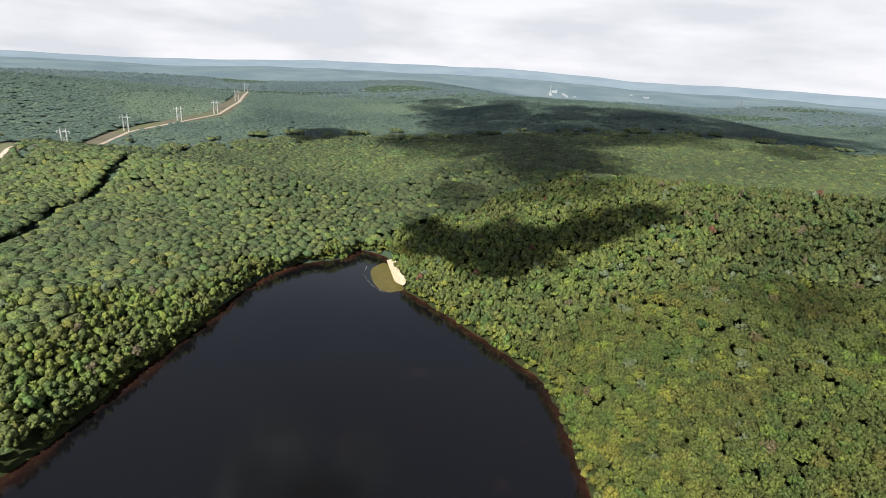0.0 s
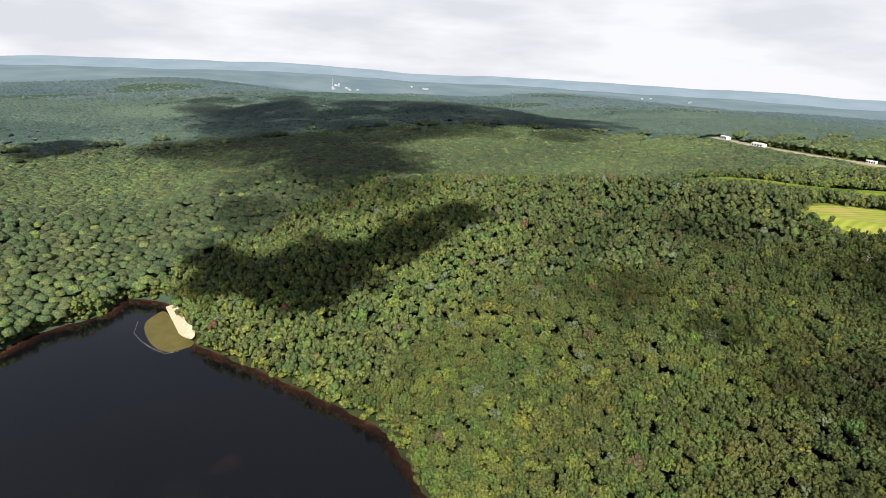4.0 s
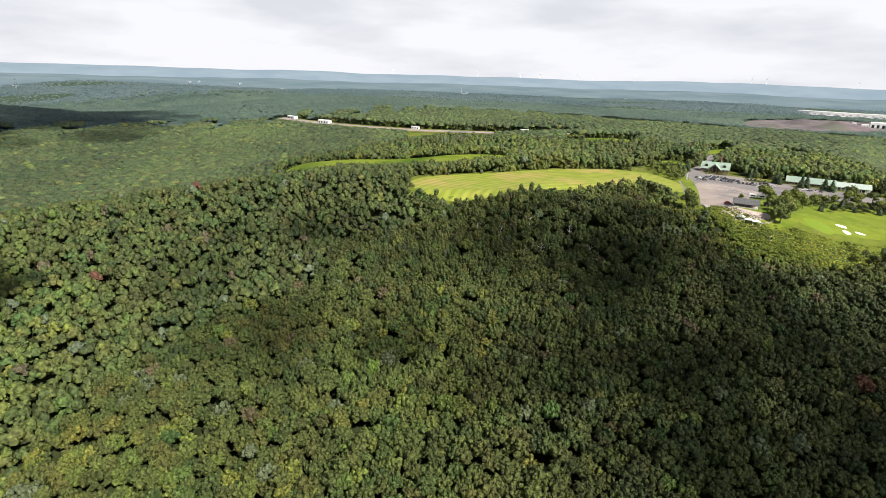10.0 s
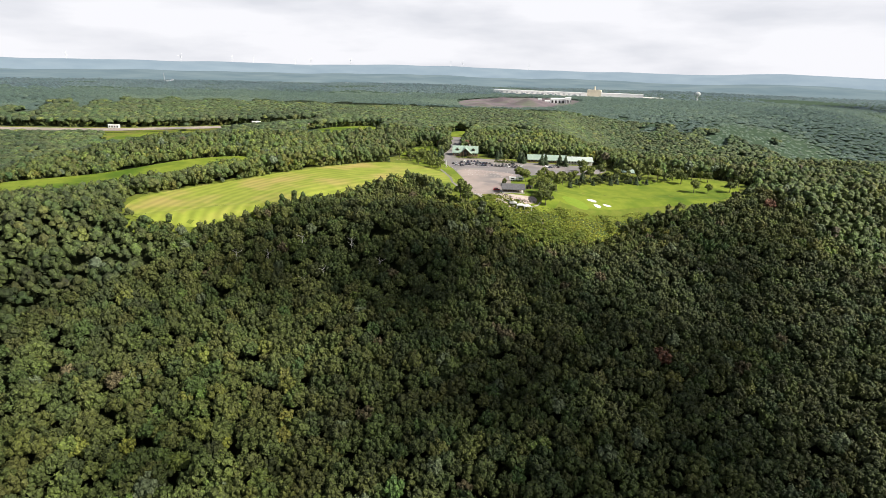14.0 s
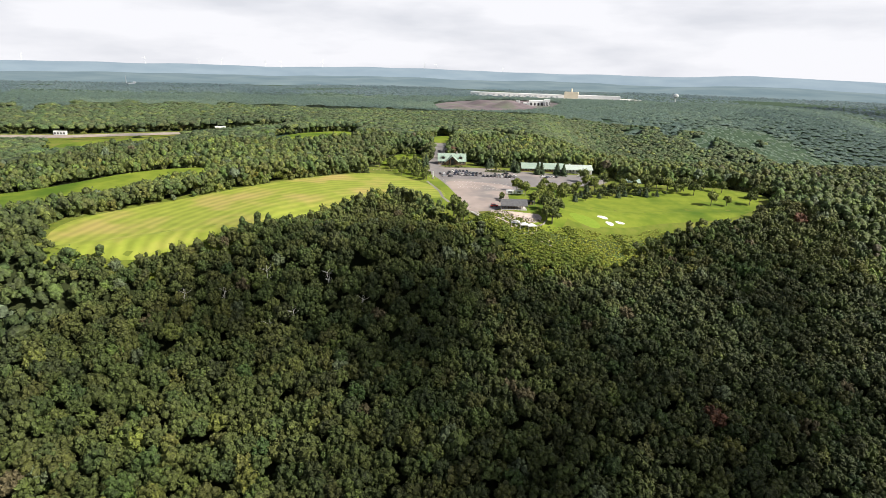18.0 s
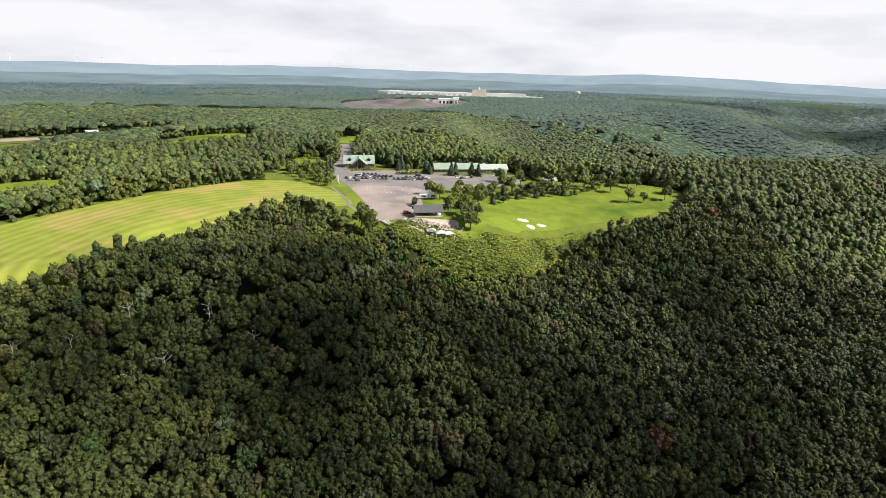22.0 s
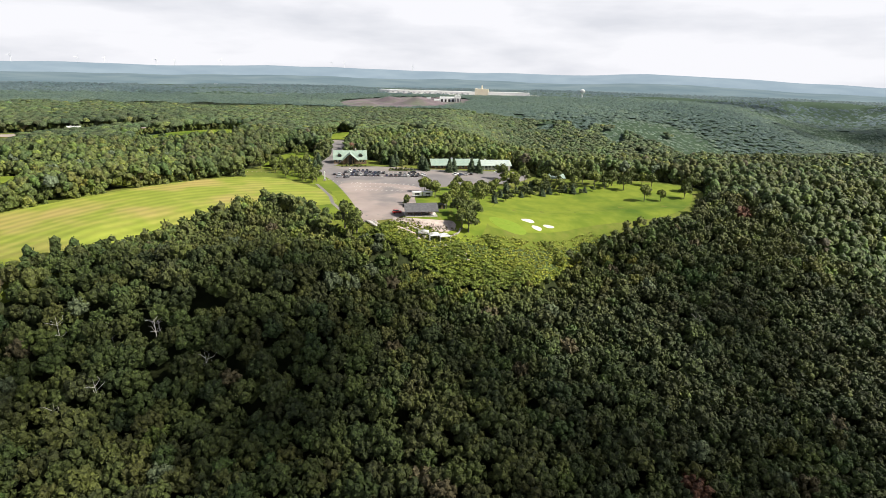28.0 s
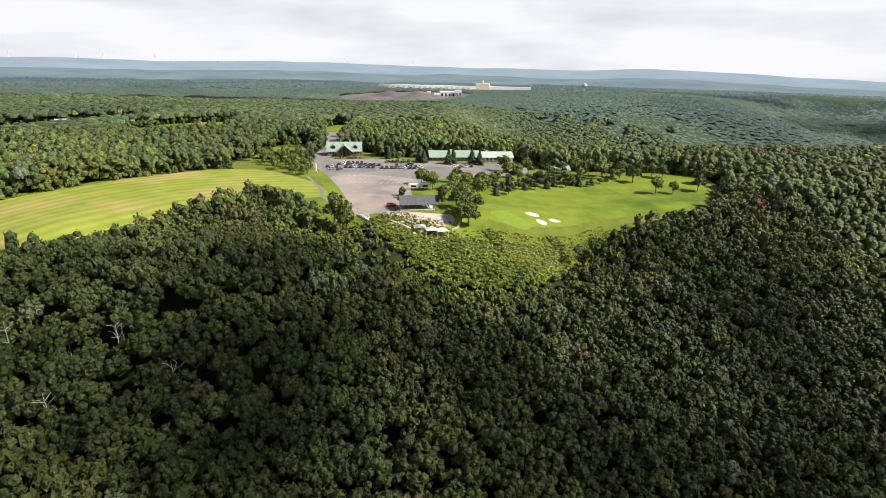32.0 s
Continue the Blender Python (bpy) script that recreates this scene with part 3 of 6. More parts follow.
def species(x, y, n):
    """A tone for each crown: patches of like trees with single ones that differ."""
    # shade painted into leaf tones: deeper green under the overlook than round the lake
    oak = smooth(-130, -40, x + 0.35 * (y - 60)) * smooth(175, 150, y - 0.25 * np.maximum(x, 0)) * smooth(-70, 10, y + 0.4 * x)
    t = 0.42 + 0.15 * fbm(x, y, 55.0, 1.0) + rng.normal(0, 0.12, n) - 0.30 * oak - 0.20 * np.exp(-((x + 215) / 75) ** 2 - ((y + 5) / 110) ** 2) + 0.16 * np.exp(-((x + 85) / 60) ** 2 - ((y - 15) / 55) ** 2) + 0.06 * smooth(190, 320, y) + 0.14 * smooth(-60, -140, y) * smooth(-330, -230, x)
    table = np.random.default_rng(77).uniform(size=(64, 64))
    i = np.floor((x + 5 * np.sin(y / 9)) / 11).astype(int) % 64
    j = np.floor((y + 5 * np.sin(x / 8)) / 11).astype(int) % 64
    odd = 0.65 * table[i, j] + 0.35 * rng.uniform(size=n)
    t = np.clip(t + 0.24 * (odd > 0.84) - 0.15 * (odd < 0.14), 0, 0.93)
    grey = (odd > 0.44) & (odd < 0.452)
    t[grey] = 0.955
    one = rng.uniform(size=n)
    t[one < 0.008] = 0.978
    t[one < 0.0012] = 1.0
    return t


# seen ground: from the south-west round to the north-east of the flight
def in_view(x, y):
    a = np.degrees(np.arctan2(y + 100, x - 90))
    return ((a > -8) | (a < -88)) | (np.hypot(x - 60, y + 60) < 200)


# the stretch of slope and lake under the flight, from which the woods grow coarser outwards
NEAR_A, NEAR_B = (10.0, -50.0), (15.0, 100.0)


def out_from_flight(x, y):
    ex, ey = NEAR_B[0] - NEAR_A[0], NEAR_B[1] - NEAR_A[1]
    t = np.clip(((x - NEAR_A[0]) * ex + (y - NEAR_A[1]) * ey) / (ex * ex + ey * ey), 0, 1)
    return np.hypot(x - NEAR_A[0] - t * ex, y - NEAR_A[1] - t * ey)


# woods behind the flight, which never come near
def out_of_sight(x, y):
    a = np.degrees(np.arctan2(y + 85, x - 45))
    return (a > -85) & (a < 38) & (np.hypot(x - 200, y + 170) > 60)


# ring from, ring to, spacing, least and most radius, lumps, fineness, leaf clumps, clump size
RINGS = [(0, 210, 5.4, 3.15, 5.2, 15, 1, 76, 0.11), (210, 430, 5.6, 3.7, 5.5, 6, 1, 16, 0.15), (430, 900, 6.0, 4.9, 6.7, 1, 1, 0, 0), (900, 1750, 9.2, 7.6, 10.2, 1, -1, 0, 0), (1750, 2900, 20, 16, 22, 1, -1, 0, 0)]
# farther off the floor is painted paler and bluer, as haze lifts dark gaps
ground.data.materials.append(M_FLOOR_FAR)
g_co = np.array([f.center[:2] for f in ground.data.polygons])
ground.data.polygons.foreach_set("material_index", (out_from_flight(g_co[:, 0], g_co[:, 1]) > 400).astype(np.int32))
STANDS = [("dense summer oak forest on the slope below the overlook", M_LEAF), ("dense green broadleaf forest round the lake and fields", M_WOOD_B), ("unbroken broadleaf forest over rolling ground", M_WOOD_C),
          ("distant unbroken mixed forest, haze painted into its tones", M_MID), ("far forest on low hills, painted blue-green for haze", M_FAR)]
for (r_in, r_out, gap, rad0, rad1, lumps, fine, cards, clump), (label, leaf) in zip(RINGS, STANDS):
    X, Y = scatter(40 - r_out - 90, 60 + r_out + 90, -30 - r_out - 120, -30 + r_out + 120, gap)
    D = out_from_flight(X, Y) * (1 + 0.10 * fbm(X, Y, 13.0, 2.0))
    m = (D >= r_in) & (D < r_out) & in_view(X, Y)
    X, Y = X[m], Y[m]
    m = wooded(X, Y)
    x, y = X[m], Y[m]
    n = len(x)
    rad = rad0 + (rad1 - rad0) * rng.beta(1.5, 1.9, n)
    tall = rng.uniform(10.6, 14.6, n) + 0.9 * (rad - rad0)
    if not cards:
        tall = rng.uniform(11.8, 14.0, n) if r_in < 900 else rng.uniform(7.5, 10.0, n)
    edge = smooth(2, 46, rim_distance(MEADOW, x, y) + 40 * smooth(-20, 30, y - 0.9 * x - 300))
    tall *= 0.52 + 0.48 * edge
    rad *= 0.75 + 0.25 * edge
    tall *= 0.66 + 0.34 * smooth(2, 44, rim_distance(MEADOW_FAR, x, y))
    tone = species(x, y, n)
    if r_in >= 430:
        tone = np.minimum(tone, 0.93)
    if r_in >= 900:
        scrub = smooth(0.25, 0.5, fbm(x, y, 120.0, 3.0))
        tone = np.clip(tone + 0.4 * scrub - 0.35 * smooth(0.35, 0.5, fbm(x, y, 150.0, 7.0)), 0, 0.93)
        tall *= 1 - 0.45 * scrub
    sapling = smooth(0, 34, rim_distance(BRUSH, x, y))
    tall *= 0.68 + 0.32 * smooth(2, 34, rim_distance(OPEN, x, y) + 60 * smooth(285, 320, y))
    tall *= (0.34 + 0.66 * sapling) * (1 - 0.42 * np.exp(-((x + 54) / 26) ** 2 - ((y - 192) / 26) ** 2)) * (1 - 0.56 * np.exp(-((x + 82) / 33) ** 2 - ((y - 207) / 23) ** 2))
    rad *= 0.5 + 0.5 * sapling
    tone = np.where(tone < 0.94, np.clip(tone + 0.3 * (1 - sapling), 0, 0.93), tone)
    if lumps > 10:
        kinds = [heaped_crown(lumps, cards, 31 * s + lumps, clump) for s in range(12)]
    else:
        kinds = [crown(lumps, fine, cards, 31 * s + lumps, clump) for s in range(10 if cards else 6)]
    grain, stretch = (0.14, (1.05, 1.5)) if cards else (0.09, (0.52, 0.80) if r_in < 900 else (0.42, 0.66))
    seen = ~out_of_sight(x, y)
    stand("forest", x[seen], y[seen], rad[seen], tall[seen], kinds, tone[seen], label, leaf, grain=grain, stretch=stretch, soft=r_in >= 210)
    if np.any(~seen):
        stand("forest", x[~seen], y[~seen], rad[~seen], tall[~seen], [crown(1, -1, 0, 7)], tone[~seen], label, leaf, grain=0.07, soft=True)

# leafy saplings and undergrowth that close the woods along every clearing
tx_, ty_ = scatter(-870, 190, 60, 660, 4.0)
near_ = np.full(len(tx_), 99.0)
for p_ in CLEARINGS:
    if p_ is not BRUSH and p_ is not KNOLL:
        near_ = np.minimum(near_, rim_distance(p_, tx_, ty_))
for (ax, ay), (bx, by) in zip(HIGHWAY, HIGHWAY[1:]):
    t_ = np.clip(((tx_ - ax) * (bx - ax) + (ty_ - ay) * (by - ay)) / ((bx - ax) ** 2 + (by - ay) ** 2), 0, 1)
    near_ = np.minimum(near_, np.hypot(tx_ - ax - t_ * (bx - ax), ty_ - ay - t_ * (by - ay)) - 17)
ok_ = (near_ > 1.2) & (near_ < 12) & wooded(tx_, ty_, -1.2) & (rim_distance(BRUSH, tx_, ty_) > 1)
tx_, ty_ = tx_[ok_], ty_[ok_]
nt_ = len(tx_)
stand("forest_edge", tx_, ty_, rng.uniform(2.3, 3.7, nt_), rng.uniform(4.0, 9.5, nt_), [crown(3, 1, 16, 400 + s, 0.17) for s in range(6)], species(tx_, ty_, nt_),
      "leafy undergrowth and saplings along the forest edge", M_LEAF, "undergrowth", stretch=(1.0, 1.5))

# ---- distance: hills behind the woods, their haze painted as a blue glow ----
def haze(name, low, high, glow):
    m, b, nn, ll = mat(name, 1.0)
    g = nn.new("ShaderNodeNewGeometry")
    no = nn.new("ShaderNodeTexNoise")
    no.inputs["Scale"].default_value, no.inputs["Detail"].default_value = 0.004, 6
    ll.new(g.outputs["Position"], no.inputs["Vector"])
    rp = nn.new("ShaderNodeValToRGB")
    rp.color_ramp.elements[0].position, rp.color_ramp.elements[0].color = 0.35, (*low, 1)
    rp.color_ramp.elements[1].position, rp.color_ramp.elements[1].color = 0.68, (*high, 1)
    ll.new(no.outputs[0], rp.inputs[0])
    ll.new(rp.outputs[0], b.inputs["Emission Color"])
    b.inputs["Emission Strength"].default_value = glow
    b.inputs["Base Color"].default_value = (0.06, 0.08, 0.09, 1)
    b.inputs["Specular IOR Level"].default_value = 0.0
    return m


def skyline(az):
    """How the far crests rise and fall round the compass, in metres."""
    return along(az, (40, 52, 63, 70, 78, 90, 106, 119, 129, 153, 162, 182, 194, 201, 218, 231, 239), (-35, -32, 0, 22, -8, 2, 12, -2, 0, 2, 4, -16, 6, -4, -62, -120, -115))


def hills(r0, r1, top, seed, material, label, fall):
    """A belt of rolling distance from r0 out to r1, rising to a crest."""
    an = np.radians(np.linspace(-20, 262, 420))
    rr = np.linspace(r0, r1, 26)
    A, R = np.meshgrid(an, rr)
    x, y = R * np.cos(A), R * np.sin(A)
    u = (R - r0) / (r1 - r0)
    crest = top + skyline(np.degrees(A)) * fall + 3 * np.sin(A * 17 + seed) + 1.5 * np.sin(A * 61)
    base = land(r0 * np.cos(A), r0 * np.sin(A)) - 12 if r0 < 3000 else -130 + 0 * A
    z = base + (crest - base) * np.sin(np.clip(u * 1.15, 0, 1) * 1.5708) ** 1.5 + 5 * fbm(x, y, 160.0, seed) * u
    me = bpy.data.meshes.new("backdrop")
    i = np.arange(A.size).reshape(A.shape)
    q = np.stack([i[:-1, :-1], i[:-1, 1:], i[1:, 1:], i[1:, :-1]], -1).reshape(-1, 4)
    fill(me, np.stack([x, y, z], -1).reshape(-1, 3), q)
    me.materials.append(material)
    return tagged(new("backdrop", me), label, "hills", kind="structure")


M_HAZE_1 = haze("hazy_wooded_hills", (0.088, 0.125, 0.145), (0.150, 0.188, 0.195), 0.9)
M_HAZE_2 = haze("far_hazed_hills", (0.17, 0.215, 0.26), (0.215, 0.26, 0.30), 1.0)
hills(2600, 3700, 16, 0.6, M_HAZE_1, "wooded hills with blue haze painted as a glow", 0.55)
hills(3600, 4850, 68, 2.0, M_HAZE_2, "ridge along the horizon, pale blue from glowing painted haze", 1.0)

# ---- clouds out of view, placed to cast shadows on the land ----
def vapour(name, clear):
    """White cloud that lets part of the light straight through."""
    m, p, nn, ll = mat(name, 1.0)
    p.inputs["Base Color"].default_value = (0.85, 0.85, 0.86, 1)
    p.inputs["Specular IOR Level"].default_value = 0.0
    tr = nn.new("ShaderNodeBsdfTransparent")
    mx = nn.new("ShaderNodeMixShader")
    mx.inputs[0].default_value = 1 - clear
    ll.new(tr.outputs[0], mx.inputs[1])
    ll.new(p.outputs[0], mx.inputs[2])
    ll.new(mx.outputs[0], nn["Material Output"].inputs["Surface"])
    return m


M_CLOUD_THIN, M_CLOUD_VEIL = vapour("thin_cloud", 0.58), vapour("cloud_veil", 0.72)
CLOUD_H = 640.0


def cloud(blobs, seed, vapor=None):
    """A small cumulus: heaped puffs over the ground at the given plan places, carried up the sun's way."""
    r = np.random.default_rng(seed)
    v, f = ico(2)
    cos, fs, base = [], [], 0
    up = np.array(SUN_DIR) * (CLOUD_H / SUN_DIR.z)
    for bx, by, br in blobs:
        gz = float(land(np.array([bx]), np.array([by]))[0]) + 12
        for k in range(12):
            an, far = r.uniform(0, 6.283), (r.uniform(0, 0.35) if k < 4 else r.uniform(0.75, 1.12))
            c = np.array((bx, by, gz)) + up + np.array((math.cos(an) * far, math.sin(an) * far, r.uniform(-0.2, 0.2))) * br
            rr = br * (r.uniform(0.55, 0.8) if k < 4 else r.uniform(0.12, 0.34))
            wob = 1 + 0.16 * np.sin(v @ r.normal(size=(3, 3)) * 5 + r.uniform(0, 6, 3)).mean(1)
            p = v * (rr * wob)[:, None] * (1, 1, 0.5) + c
            cos.append(p)
            fs.append(f + base)
            base += len(p)
    me = bpy.data.meshes.new("cloud")
    fill(me, np.concatenate(cos), np.concatenate(fs))
    me.materials.append(vapor or M_CLOUD_THIN)
    return tagged(new("cloud", me), "small white cumulus cloud drifting above the hills", "cloud", kind="structure")


def veil(mx, my, sx, sy, count, seed, size=19.0, vapor=None):
    """A loose thin cloud out of view, added for its shade: many small domed puffs, thickest in the middle and thinning
    out all round.
    """
    r = np.random.default_rng(seed)
    v, f = ico(2)
    f = f[v[f].mean(1)[:, 2] > 0]
    up = np.array(SUN_DIR) * (CLOUD_H / SUN_DIR.z)
    cos, fs = [], []
    for k in range(count):
        bx, by = mx + sx * np.clip(r.normal(), -1.7, 1.9), my + sy * np.clip(r.normal(), -1.7, 1.5)
        c = np.array((bx, by, float(land(np.array([bx]), np.array([by]))[0]) + 12)) + up
        wob = 1 + 0.18 * np.sin(v @ r.normal(size=(3, 3)) * 4 + r.uniform(0, 6, 3)).mean(1)
        cos.append(v * (size * r.uniform(0.58, 1.42) * wob)[:, None] * (1, 1, 0.4) + c)
        fs.append(f + k * len(v))
    me = bpy.data.meshes.new("cloud")
    fill(me, np.concatenate(cos), np.concatenate(fs))
    me.materials.append(vapor or M_CLOUD_VEIL)
    return tagged(new("cloud", me), "thin torn white cloud out of view, placed to shade the land", "cloud", kind="structure")


veil(-540, -270, 100, 62, 75, 1, 40, M_CLOUD_THIN)
veil(-850, -370, 160, 105, 95, 2, 50, M_CLOUD_THIN)
veil(-1050, -90, 140, 140, 100, 4, 55, M_CLOUD_THIN)
veil(-1090, 190, 110, 80, 45, 8, 46, M_CLOUD_THIN)
veil(-1290, -560, 140, 90, 60, 12, 55, M_CLOUD_THIN)
cloud([(-207, -241, 28), (-250, -202, 32), (-248, -251, 42), (-262, -320, 46), (-232, -280, 46), (-233, -225, 36), (-271, -175, 38), (-293, -137, 28), (-298, -343, 26)], 3, M_CLOUD_THIN)
cloud([(-660, -672, 60), (-710, -694, 45)], 4, M_CLOUD_THIN)
# unseen thin clouds added to darken the near slopes
veil(18, 98, 46, 26, 28, 5)
veil(72, 70, 44, 32, 36, 11)
veil(-44, 112, 24, 16, 10, 9)
veil(-112, 116, 32, 22, 18, 13)
veil(-50, 158, 22, 13, 10, 25)
veil(14, 26, 46, 24, 18, 15)
veil(31, 38, 20, 18, 10, 17)
veil(40, 56, 24, 18, 9, 27)
veil(-205, 25, 50, 40, 12, 29, 22)
veil(96, 190, 26, 20, 9, 19)
cloud([(-520, 880, 70), (-380, 910, 70), (-230, 950, 70), (-60, 1000, 70)], 6, M_CLOUD_THIN)
veil(1060, 1330, 150, 170, 34, 7, 62)
veil(900, 1850, 330, 110, 50, 21, 75)


# ---- tools for things ----


def part(name, bm, material, parent, label=""):
    """One mesh object under a thing or a part."""
    me = bpy.data.meshes.new(name)
    bm.to_mesh(me)
    bm.free()
    me.materials.append(material)
    ob = new(name, me)
    ob.parent = parent
    return tagged(ob, label) if label else ob


def thing(name, label, cat, group=""):
    e = new(name)
    e.empty_display_size = 0.5
    return tagged(e, label, cat, group)


def gz(x, y):
    return float(land(np.array([float(x)]), np.array([float(y)]))[0])


def box(bm, x0, x1, y0, y1, z0, z1, turn=None):
    v = [bm.verts.new(c) for c in ((x0, y0, z0), (x1, y0, z0), (x1, y1, z0), (x0, y1, z0), (x0, y0, z1), (x1, y0, z1), (x1, y1, z1), (x0, y1, z1))]
    for f in ((3, 2, 1, 0), (4, 5, 6, 7), (0, 1, 5, 4), (1, 2, 6, 5), (2, 3, 7, 6), (3, 0, 4, 7)):
        bm.faces.new([v[i] for i in f])
    if turn:
        bmesh.ops.transform(bm, matrix=turn, verts=v)
    return v


def boxes(*specs, bevel=0.0):
    bm = bmesh.new()
    for s in specs:
        box(bm, *s)
    if bevel:
        bmesh.ops.bevel(bm, geom=bm.edges[:], offset=bevel, segments=1, affect="EDGES")
    return bm


def gable(x0, x1, y0, y1, eave, ridge, thick=0.25, over=0.6):
    """Two roof slopes with the ridge along x, and their thickness."""
    bm = bmesh.new()
    ym = (y0 + y1) / 2
    dz = (ridge - eave) / (ym - y0) * over
    prof = [(y0 - over, eave - dz), (ym, ridge), (y1 + over, eave - dz), (y1 + over, eave - dz - thick), (ym, ridge - thick * 1.2), (y0 - over, eave - dz - thick)]
    a = [bm.verts.new((x0 - over, py, pz)) for py, pz in prof]
    b = [bm.verts.new((x1 + over, py, pz)) for py, pz in prof]
    n = len(prof)
    for i in range(n):
        bm.faces.new((a[i], a[(i + 1) % n], b[(i + 1) % n], b[i]))
    for s in (a[::-1], b):
        bm.faces.new((s[0], s[1], s[4], s[5]))
        bm.faces.new((s[1], s[2], s[3], s[4]))
    bmesh.ops.recalc_face_normals(bm, faces=bm.faces)
    return bm


def house_walls(x0, x1, y0, y1, eave, ridge):
    """Walls with gable ends, closed below the roof."""
    bm = bmesh.new()
    ym = (y0 + y1) / 2
    prof = [(y0, -1.2), (y0, eave), (ym, ridge), (y1, eave), (y1, -1.2)]
    a = [bm.verts.new((x0, py, pz - 0.3 * (pz > 0))) for py, pz in prof]
    b = [bm.verts.new((x1, py, pz - 0.3 * (pz > 0))) for py, pz in prof]
    for i in range(5):
        bm.faces.new((a[i], a[(i + 1) % 5], b[(i + 1) % 5], b[i]))
    bm.faces.new(a[::-1])
    bm.faces.new(b)
    bmesh.ops.recalc_face_normals(bm, faces=bm.faces)
    return bm


def tube(bm, p, q, r0, r1, n=7):
    p, q = Vector(p), Vector(q)
    w = (q - p).normalized()
    u = w.cross(Vector((0.31, 0.87, 0.2))).normalized()
    v = w.cross(u)
    rings = []
    for c, r in ((p, r0), (q, r1)):
        rings.append([bm.verts.new(c + (u * math.cos(6.2832 * i / n) + v * math.sin(6.2832 * i / n)) * r) for i in range(n)])
    for i in range(n):
        bm.faces.new((rings[0][i], rings[0][(i + 1) % n], rings[1][(i + 1) % n], rings[1][i]))
    bm.faces.new(rings[0][::-1])
    bm.faces.new(rings[1])


def tubes(*specs, n=7):
    bm = bmesh.new()
    for s in specs:
        tube(bm, *s, n=n)
    return bm


def raw_part(name, co, faces, tint, material, parent):
    me = bpy.data.meshes.new(name)
    fill(me, co, faces, tint, False)
    me.materials.append(material)
    ob = new(name, me)
    ob.parent = parent
    return ob


M_GLASS = noisy("window_glass", (0.03, 0.035, 0.04), (0.06, 0.065, 0.07), 0.4, 0.15, spec=0.6)
M_STONE = noisy("pale_fieldstone", (0.34, 0.30, 0.26), (0.52, 0.47, 0.41), 0.9, 0.85, bump=0.4, dist=0.1)
M_PAVER = noisy("pale_terrace_paving", (0.36, 0.29, 0.26), (0.50, 0.42, 0.37), 0.7, 0.85, bump=0.1)
M_STEEL = noisy("weathered_steel", (0.42, 0.43, 0.44), (0.56, 0.57, 0.58), 0.3, 0.5, 0.35)
M_CANVAS = noisy("white_canvas", (0.78, 0.78, 0.77), (0.86, 0.86, 0.85), 1.0, 0.8)
M_TYRE = noisy("tyre_rubber", (0.015, 0.015, 0.015), (0.03, 0.03, 0.03), 3.0, 0.85)
M_LINE = noisy("faded_line_paint", (0.58, 0.55, 0.52), (0.74, 0.71, 0.67), 0.5, 0.85)
M_DEAD = noisy("bleached_dead_wood", (0.42, 0.40, 0.37), (0.60, 0.58, 0.54), 2.0, 0.9)
M_DIRT = noisy("bare_brown_earth", (0.085, 0.080, 0.055), (0.16, 0.135, 0.10), 0.02, 0.95, bump=0.2, c3=(0.10, 0.115, 0.05), scale3=0.02)
M_TRACK = noisy("pale_gravel_track", (0.36, 0.29, 0.24), (0.48, 0.40, 0.34), 0.06, 0.95)
M_COAL = noisy("dark_spoil_heaps", (0.10, 0.080, 0.090), (0.19, 0.150, 0.155), 0.03, 0.95, bump=0.6, c3=(0.13, 0.14, 0.10), scale3=0.012, dist=4.0)
M_CONC = noisy("pale_concrete", (0.52, 0.49, 0.46), (0.68, 0.65, 0.62), 0.02, 0.85)
M_SHALLOW = noisy("sunlit_shallows_over_sand", (0.090, 0.078, 0.022), (0.130, 0.108, 0.032), 0.12, 0.3, spec=0.15)
M_REDWOOD = noisy("red_stained_timber", (0.22, 0.06, 0.045), (0.32, 0.10, 0.07), 1.0, 0.75)


# ---- single trees ----
def leaf_tree(height, spread, seed, material=M_LEAF, tone=0.6, label="broad leafy green tree", cat="tree", group=""):
    """Trunk, limbs and a heaped crown."""
    r = random.Random(seed)
    t = thing("tree", label, cat, group)
    bm = bmesh.new()
    fork = height * r.uniform(0.28, 0.36)
    tube(bm, (0, 0, -0.6), (0, 0, fork), height * 0.030, height * 0.022)
    for k in range(5):
        an = k * 1.257 + r.uniform(-0.3, 0.3)
        tube(bm, (0, 0, fork * 0.97), (math.cos(an) * spread * 0.55, math.sin(an) * spread * 0.55, height * r.uniform(0.6, 0.78)), height * 0.016, height * 0.005, 5)
    tube(bm, (0, 0, fork * 0.97), (0, 0, height * 0.85), height * 0.02, height * 0.005, 5)
    part("trunk", bm, M_BARK, t)
    co, f = crown(7, 1, 340, 300 + seed, 0.115)
    co = co * (spread, spread, height * 0.44) + np.array((0, 0, height * 0.57))
    raw_part("crown", co, f, np.clip(np.full(len(co), tone) + np.random.default_rng(seed).normal(0, 0.11, len(co)), 0, 1), material, t)
    return t


